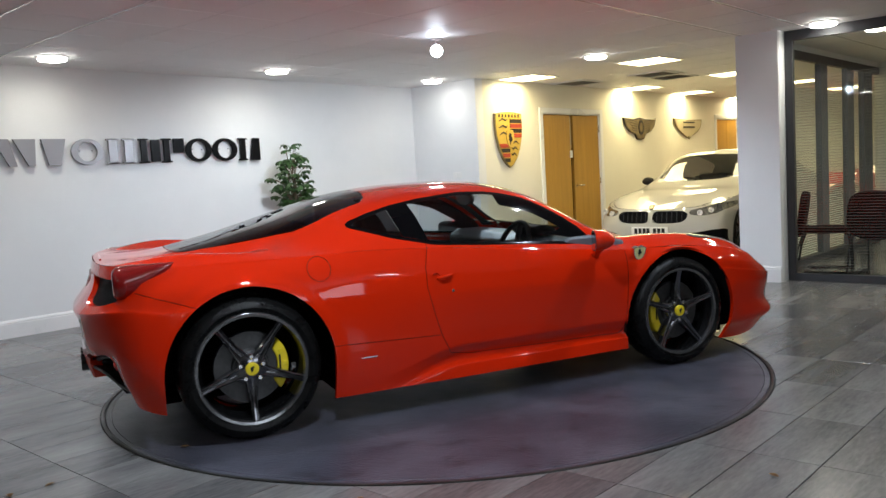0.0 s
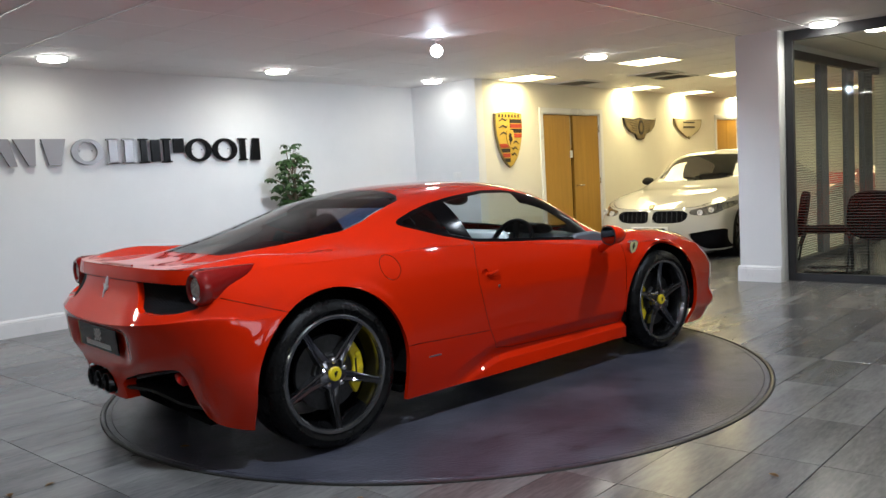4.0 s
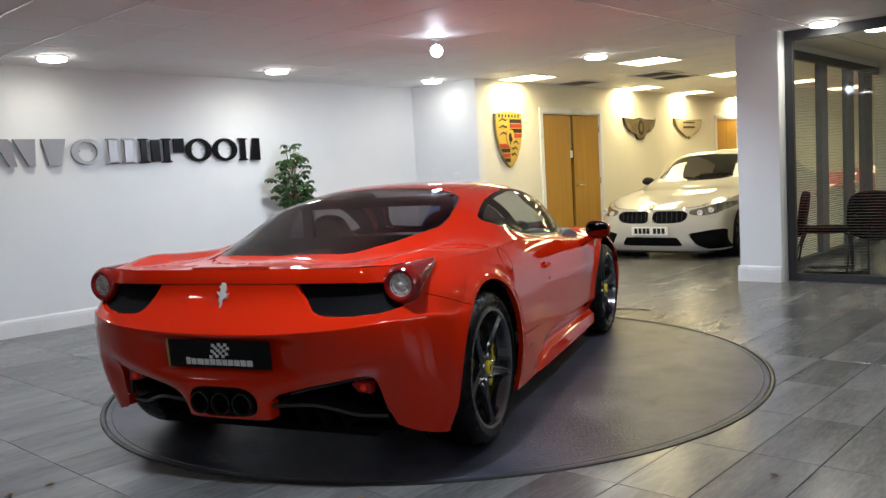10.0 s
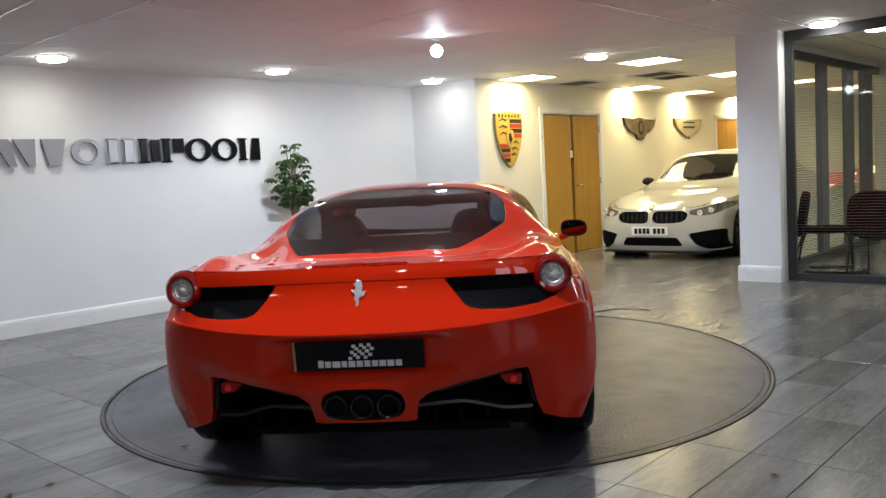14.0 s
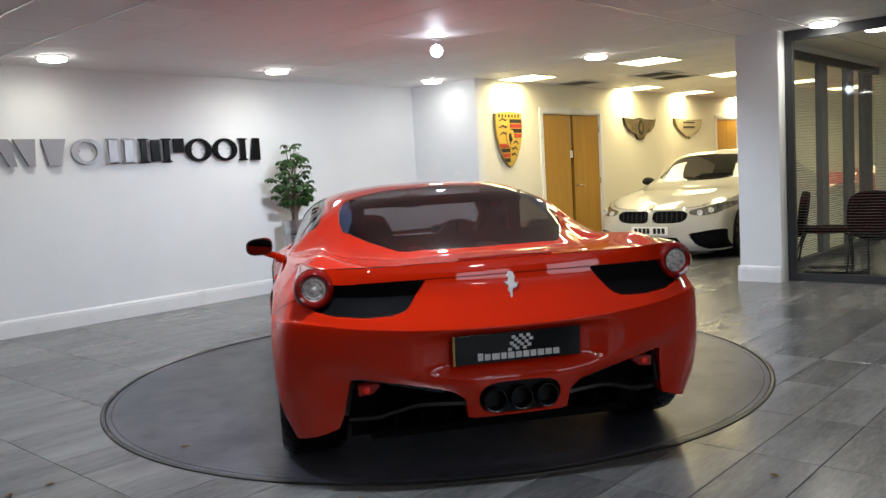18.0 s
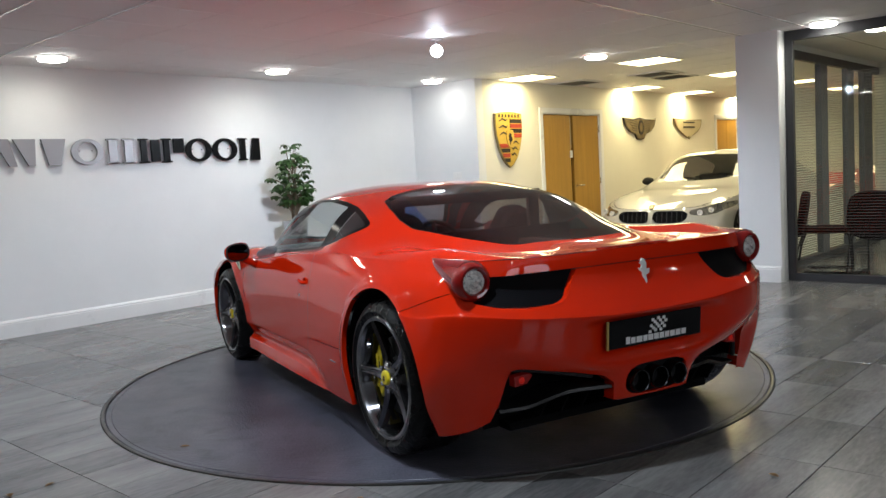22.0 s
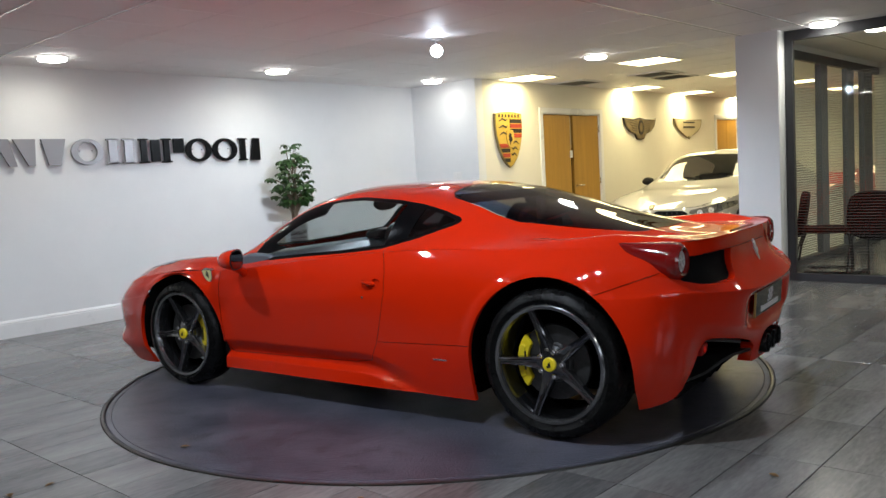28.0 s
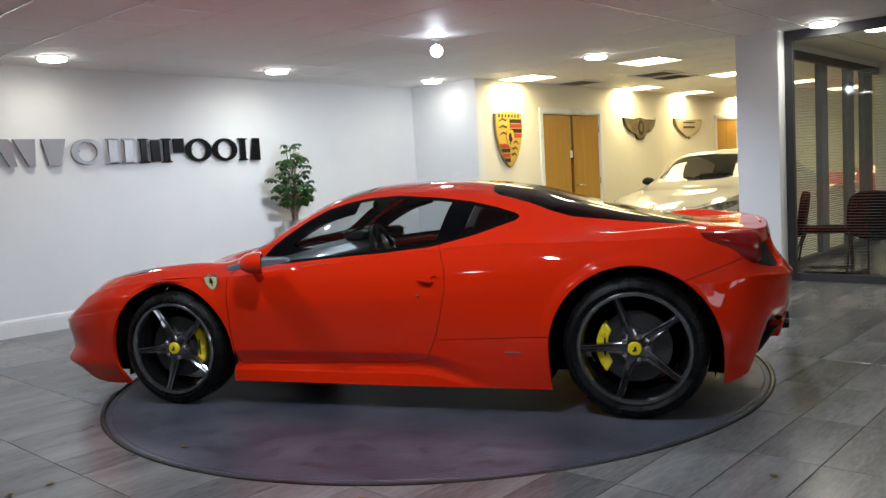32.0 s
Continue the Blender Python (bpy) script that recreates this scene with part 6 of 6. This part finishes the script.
def white_saloon():
    w = thing("saloon_car")
    tagged(w, "glossy white saloon car with black grilles parked by the wall", "car")
    belt, top = patch(W_BELT, 10, 6), patch(W_TOP, 10, 8)
    front = lambda V: V[:, 0] > 1.55
    for cx in (1.405, -1.405):
        f = arch_field(cx, .31, .365)
        belt = cut(belt, f)[1]
    screen, top = cut(top, in_outline([(.90, -.3), (.90, 0), (.85, .35), (.72, .63), (.30, .53), (.255, .3), (.25, 0), (.25, -.3)], 0, 1, lambda V: V[:, 0] > 0))
    sidew, top = cut(top, in_outline([(.62, .965), (.15, 1.28), (-.1, 1.325), (-.7, 1.33), (-1.3, 1.20), (-1.45, 1.05), (-.6, .99)], 0, 2, lambda V: np.abs(V[:, 1]) > .5))
    skin("windscreen", both(screen), M["car_glass"], w)
    for s in (1, -1):
        skin("side_window", side_of(s)(sidew), M["dark_glass"], w)

    def opening(name, pts, mat, depth, label, soup, one=False):
        f = in_outline(pts, 1, 2, front)
        hole, soup = cut(soup, f)
        edge = lip(soup, f, (-depth, 0, 0))
        hole = (hole[0] - np.array((depth, 0, 0)), hole[1], hole[2])
        if one:
            skin(name, [both(hole)], mat, w, label)
        else:
            for s in (1, -1):
                skin(name, side_of(s)(hole), mat, w, label)
        return soup, edge
    belt, e1 = opening("kidney_grille", [(.03, .55), (.035, .625), (.06, .640), (.40, .640), (.47, .625), (.50, .59), (.48, .53), (.42, .495), (.31, .482), (.08, .482), (.035, .505)], M["mesh"], .03, "black kidney grille", belt)
    belt, e2 = opening("headlamp", [(.505, .600), (.58, .578), (.70, .572), (.82, .602), (.90, .665), (.93, .735), (.80, .717), (.66, .674), (.51, .642)], M["lamp_clear"], .006, "clear headlamp with bright reflectors", belt)
    belt, e3 = opening("lower_grille", [(-.4, .30), (.36, .30), (.43, .20), (.40, .185), (-.4, .185)], M["mesh"], .04, "black lower grille", belt, True)
    belt, e4 = opening("side_intake", [(.50, .345), (.80, .395), (.90, .40), (.90, .15), (.72, .145), (.60, .20)], M["mesh"], .04, "black bumper intake", belt)
    shut = near_line([(-.1, .655), (.42, .656), (.52, .668), (.66, .712), (.80, .757), (.93, .80)], .0045, 1, 2, front)
    line_lo, belt = cut(belt, shut)
    line_hi, top = cut(top, shut)
    for s in (1, -1):
        for q in (line_lo, line_hi):
            skin("bonnet_line", side_of(s)(moved(q, -.004)), M["black"], w, "dark bonnet shut line")
    skin("body", [both(belt), both(top)] + [q for e in (e1, e2, e3, e4) for q in (e, mirrored(e))], M["white_car"], w, "glossy white bodywork")
    for s in (1, -1):
        for y, z in ((.640, .612), (.765, .640)):
            bm = bmesh.new()
            lathe(bm, [(.034, -.03), (.036, .002), (.030, .004), (.026, -.008), (0, -.014)], 24, pose(2.135 - (y - .6) * .42, s * y, z, 0, 78, s * 22), caps=False)
            part("reflector", bm, M["reflector"], w, "bright round lamp reflector", smooth=True)
        bm = bmesh.new()
        for k in range(6):
            y = .080 + k * .068
            tube(bm, [(2.205 - .05 * y, s * y, .495), (2.185 - .05 * y, s * y, .64)], .006, 5)
        part("grille_bars", bm, M["black"], w)
        # mirror
        bm = bmesh.new()
        lathe(bm, [(0, -.05), (.06, -.045), (.075, -.01), (.06, .04), (.02, .065), (0, .068)], 18, pose(.58, s * .885, 1.0, 0, 90, 0) @ Matrix.Diagonal((.85, 1.35, 1, 1)))
        tube(bm, [(.58, s * .78, .95), (.58, s * .86, .985)], .022, 8)
        part("door_mirror", bm, M["black"], w, "black door mirror", smooth=True)
        # wheels
        for cx in (1.405, -1.405):
            wh = thing("wheel")
            wh.parent = w
            wh.matrix_basis = Matrix.Translation((cx, s * .915, .335)) @ (pose(0, 0, 0, -90, 0, 0) if s > 0 else pose(0, 0, 0, 90, 0, 0))
            bm = bmesh.new()
            lathe(bm, [(.23, -.24), (.31, -.24), (.335, -.20), (.335, -.05), (.32, -.01), (.27, 0), (.245, -.02)], 48, caps=False)
            part("tyre", bm, M["rubber"], wh, smooth=True)
            bm = bmesh.new()
            lathe(bm, [(.245, -.02), (.235, -.04), (.22, -.12)], 40, caps=False)
            lathe(bm, [(.07, -.05), (.05, -.03), (0, -.03)], 24, caps=False)
            part("rim", bm, M["alloy"], wh, smooth=True)
            for k in range(10):
                bm = boxed(.05, .235, -.012, .012, -.055, -.03, pose(0, 0, 0, 0, 0, 36 * k))
                part("spoke", bm, M["alloy"], wh, bevel=.004)
            bm = bmesh.new()
            lathe(bm, [(0, -.12), (.2, -.12), (.2, -.10), (0, -.10)], 32)
            part("brake_disc", bm, M["brake"], wh)
            bm = bmesh.new()
            lathe(bm, [(.378, -.30), (.378, .0)], 32, caps=False)
            lathe(bm, [(0.01, -.30), (.378, -.30)], 32, caps=False)
            part("wheel_house", bm, M["cloth_black"], wh)
    bm = bmesh.new()
    lathe(bm, [(.040, 0), (.042, .004), (.038, .008), (0, .010)], 24, pose(2.165, 0, .69, 0, 52, 0))
    part("bonnet_roundel", bm, M["black"], w, "round bonnet badge", smooth=True)
    bm = bmesh.new()
    lathe(bm, [(.028, 0), (.028, .0105), (0, .0115)], 24, pose(2.165, 0, .69, 0, 52, 0))
    part("roundel_centre", bm, M["champagne"], w, smooth=True)
    pl = thing("number_plate")
    pl.parent = w
    pl.matrix_basis = pose(2.262, 0, .385)
    part("plate", boxed(-.012, 0, -.26, .26, -.055, .055), M["plate_white"], pl, bevel=.003)
    for y in (-.205, -.145, -.085, -.03, .065, .125, .185):
        part("plate_bar", boxed(0, .002, y - .010, y + .034, -.036, .036), M["black"], pl)
    part("lower_lip", boxed(1.95, 2.18, -.74, .74, .095, .118), M["black"], w, bevel=.008)
    part("underbody", boxed(-2.3, 1.95, -.60, .60, .14, .20), M["black"], w)
    bm = bmesh.new()
    box(bm, .30, .95, -.72, .72, .60, .90)
    box(bm, -1.9, .30, -.75, .75, .30, .45)
    part("dashboard", bm, M["cloth_black"], w, bevel=.03)
    for y in (-.37, .37):
        part("seat_back", boxed(-.62, -.46, y - .24, y + .24, .45, 1.12, pose(0, 0, 0, 0, -6, 0)), M["cloth_black"], w, bevel=.04)
    bm = bmesh.new()
    ringpts = [pose(.22, -.37, .86, 0, -65, 0) @ Vector((.18 * math.cos(2 * math.pi * k / 24), .18 * math.sin(2 * math.pi * k / 24), 0)) for k in range(25)]
    tube(bm, ringpts, .014, 6, caps=False)
    part("steering_wheel", bm, M["black"], w, smooth=True)
    w.matrix_world = pose(8.12, 1.56, 0, 0, 0, 180)


white_saloon()
# ---- a red coupe beyond the office glazing ----
def far_coupe():
    c = thing("coupe_car")
    tagged(c, "red coupe parked in the far showroom behind the office blinds", "car")
    belt, top = patch(BELT, 6, 3), patch(TOP, 6, 4)
    for f_ in ARCH_FIELDS:
        belt = cut(belt, f_)[1]
    winf = in_outline(SIDE_WINDOW, 0, 2, lambda V: np.abs(V[:, 1]) > .55)
    win, top = cut(top, winf)
    back, top = cut(top, in_outline(REAR_WINDOW, 0, 1, lambda V: V[:, 0] < -.3))
    screen, top = cut(top, in_outline(WINDSCREEN, 0, 1, lambda V: V[:, 0] > 0))
    skin("body", [both(belt), both(top)], M["red"], c, "glossy red bodywork")
    skin("rear_window", both(back), M["dark_glass"], c)
    skin("windscreen", both(screen), M["car_glass"], c)
    for s in (1, -1):
        skin("side_window", side_of(s)(win), M["dark_glass"], c)
        for x, R in ((1.325, .336), (-1.325, .357)):
            bm = bmesh.new()
            m = Matrix.Translation((x, s * .95, R)) @ pose(0, 0, 0, -90 * s, 0, 0)
            lathe(bm, [(.27, -.22), (R - .02, -.22), (R, -.18), (R, -.05), (R - .03, 0), (.28, -.006)], 40, m, caps=False)
            part("tyre", bm, M["rubber"], c, smooth=True)
            bm = bmesh.new()
            lathe(bm, [(.28, -.006), (.26, -.02), (.25, -.12), (0, -.12)], 40, m, caps=False)
            for k in range(5):
                box(bm, .03, .27, -.02, .02, -.05, -.03, m @ pose(0, 0, 0, 0, 0, 72 * k))
            part("rim", bm, M["alloy"], c)
    part("cabin_floor", boxed(-1.7, 1.7, -.55, .55, .16, .30), M["cloth_black"], c)
    c.matrix_world = pose(12.3, -.62, 0, 0, 0, -90)


far_coupe()
# ---- floor tiles, 0.615 x 0.29 m, each a piece of its own ----
def tiles():
    LX, LY, G = .615, .29, .0035
    hx, hy, b = LX / 2 - G / 2, LY / 2 - G / 2, .0012
    V = [(-hx, -hy, -.012), (hx, -hy, -.012), (hx, hy, -.012), (-hx, hy, -.012), (-hx, -hy, -b), (hx, -hy, -b), (hx, hy, -b), (-hx, hy, -b),
         (-hx + b, -hy + b, 0), (hx - b, -hy + b, 0), (hx - b, hy - b, 0), (-hx + b, hy - b, 0)]
    F = [(0, 1, 5, 4), (1, 2, 6, 5), (2, 3, 7, 6), (3, 0, 4, 7), (4, 5, 9, 8), (5, 6, 10, 9), (6, 7, 11, 10), (7, 4, 8, 11), (8, 9, 10, 11)]
    me = bpy.data.meshes.new("tile")
    me.from_pydata(V, [], F)
    me.materials.append(M["tile"])
    R = 2.069
    restV, restF = [], []
    count = 0
    rnd = random.Random(2)
    for i in range(-8, 29):
        for j in range(-17, 26):
            x, y = -2.356 + LX * (i + .5), -2.57 + LY * (j + .5)
            if not (X_LEFT < x - hx and x + hx < X_FAR and -7.1 < y - hy and y + hy < WALL_A + .1):
                continue
            if y > WALL_B and x > NIB_X - .1:
                continue
            far = max(abs(x) + hx, 0) ** 2 + (abs(y) + hy) ** 2
            near = max(abs(x) - hx, 0) ** 2 + max(abs(y) - hy, 0) ** 2
            z = rnd.uniform(-.0006, 0)
            if far < R * R:
                continue
            if near < R * R:
                nx, ny = 14, 7
                gv = np.array([(x - hx + 2 * hx * a / nx, y - hy + 2 * hy * c / ny, 0.0) for c in range(ny + 1) for a in range(nx + 1)])
                gf = [(c * (nx + 1) + a, c * (nx + 1) + a + 1, (c + 1) * (nx + 1) + a + 1, (c + 1) * (nx + 1) + a) for c in range(ny) for a in range(nx)]
                _, (ov, on, of) = cut((gv, np.tile((0, 0, 1.0), (len(gv), 1)), gf), lambda P: np.hypot(P[:, 0], P[:, 1]) - R)
                used = sorted({k for f in of for k in f})
                if len(of) < 2:
                    continue
                at = {k: n for n, k in enumerate(used)}
                bm = bmesh.new()
                vs = [bm.verts.new(Vector(ov[k]) - Vector((x, y, 0))) for k in used]
                for f in of:
                    bm.faces.new([vs[at[k]] for k in f])
                edge = [e for e in bm.edges if len(e.link_faces) == 1]
                ex = bmesh.ops.extrude_edge_only(bm, edges=edge)
                for v in ex["geom"]:
                    if isinstance(v, bmesh.types.BMVert):
                        v.co.z = -.012
                t = part("tile", bm, M["tile"], floor_bed)
                t.location = (x, y, z)
                count += 1
            elif -3.4 < x < 4.4 and (abs(x) < 3.2 and abs(y) < 3.3 or y > 2) and count < 300 or (x > 2 and -1.2 < y < 2.2 and x < 5 and count < 300):
                t = new("tile", me)
                t.parent = floor_bed
                t.location = (x, y, z)
                count += 1
            else:
                n = len(restV)
                restV += [(p[0] + x, p[1] + y, p[2] + z) for p in V]
                restF += [tuple(k + n for k in f) for f in F]
    m2 = bpy.data.meshes.new("far_tiles")
    m2.from_pydata(restV, [], restF)
    m2.materials.append(M["tile_far"])
    ob = new("far_tiles", m2)
    ob.parent = floor_bed
    tagged(ob, "grey slate-look floor tiles", kind="stuff")


tiles()


# ---- what moves ----
def motions():
    rows, disc_rows = [], []
    for k in range(33):
        a = TURN_START + TURN_RATE * k
        turn = pose(0, 0, 0, 0, 0, a)
        rows.append((float(k), turn @ pose(CAR_ON_DISC[0], CAR_ON_DISC[1], 0.0)))
        disc_rows.append((float(k), turn))
    walk(car, rows)
    walk(disc, disc_rows)


motions()
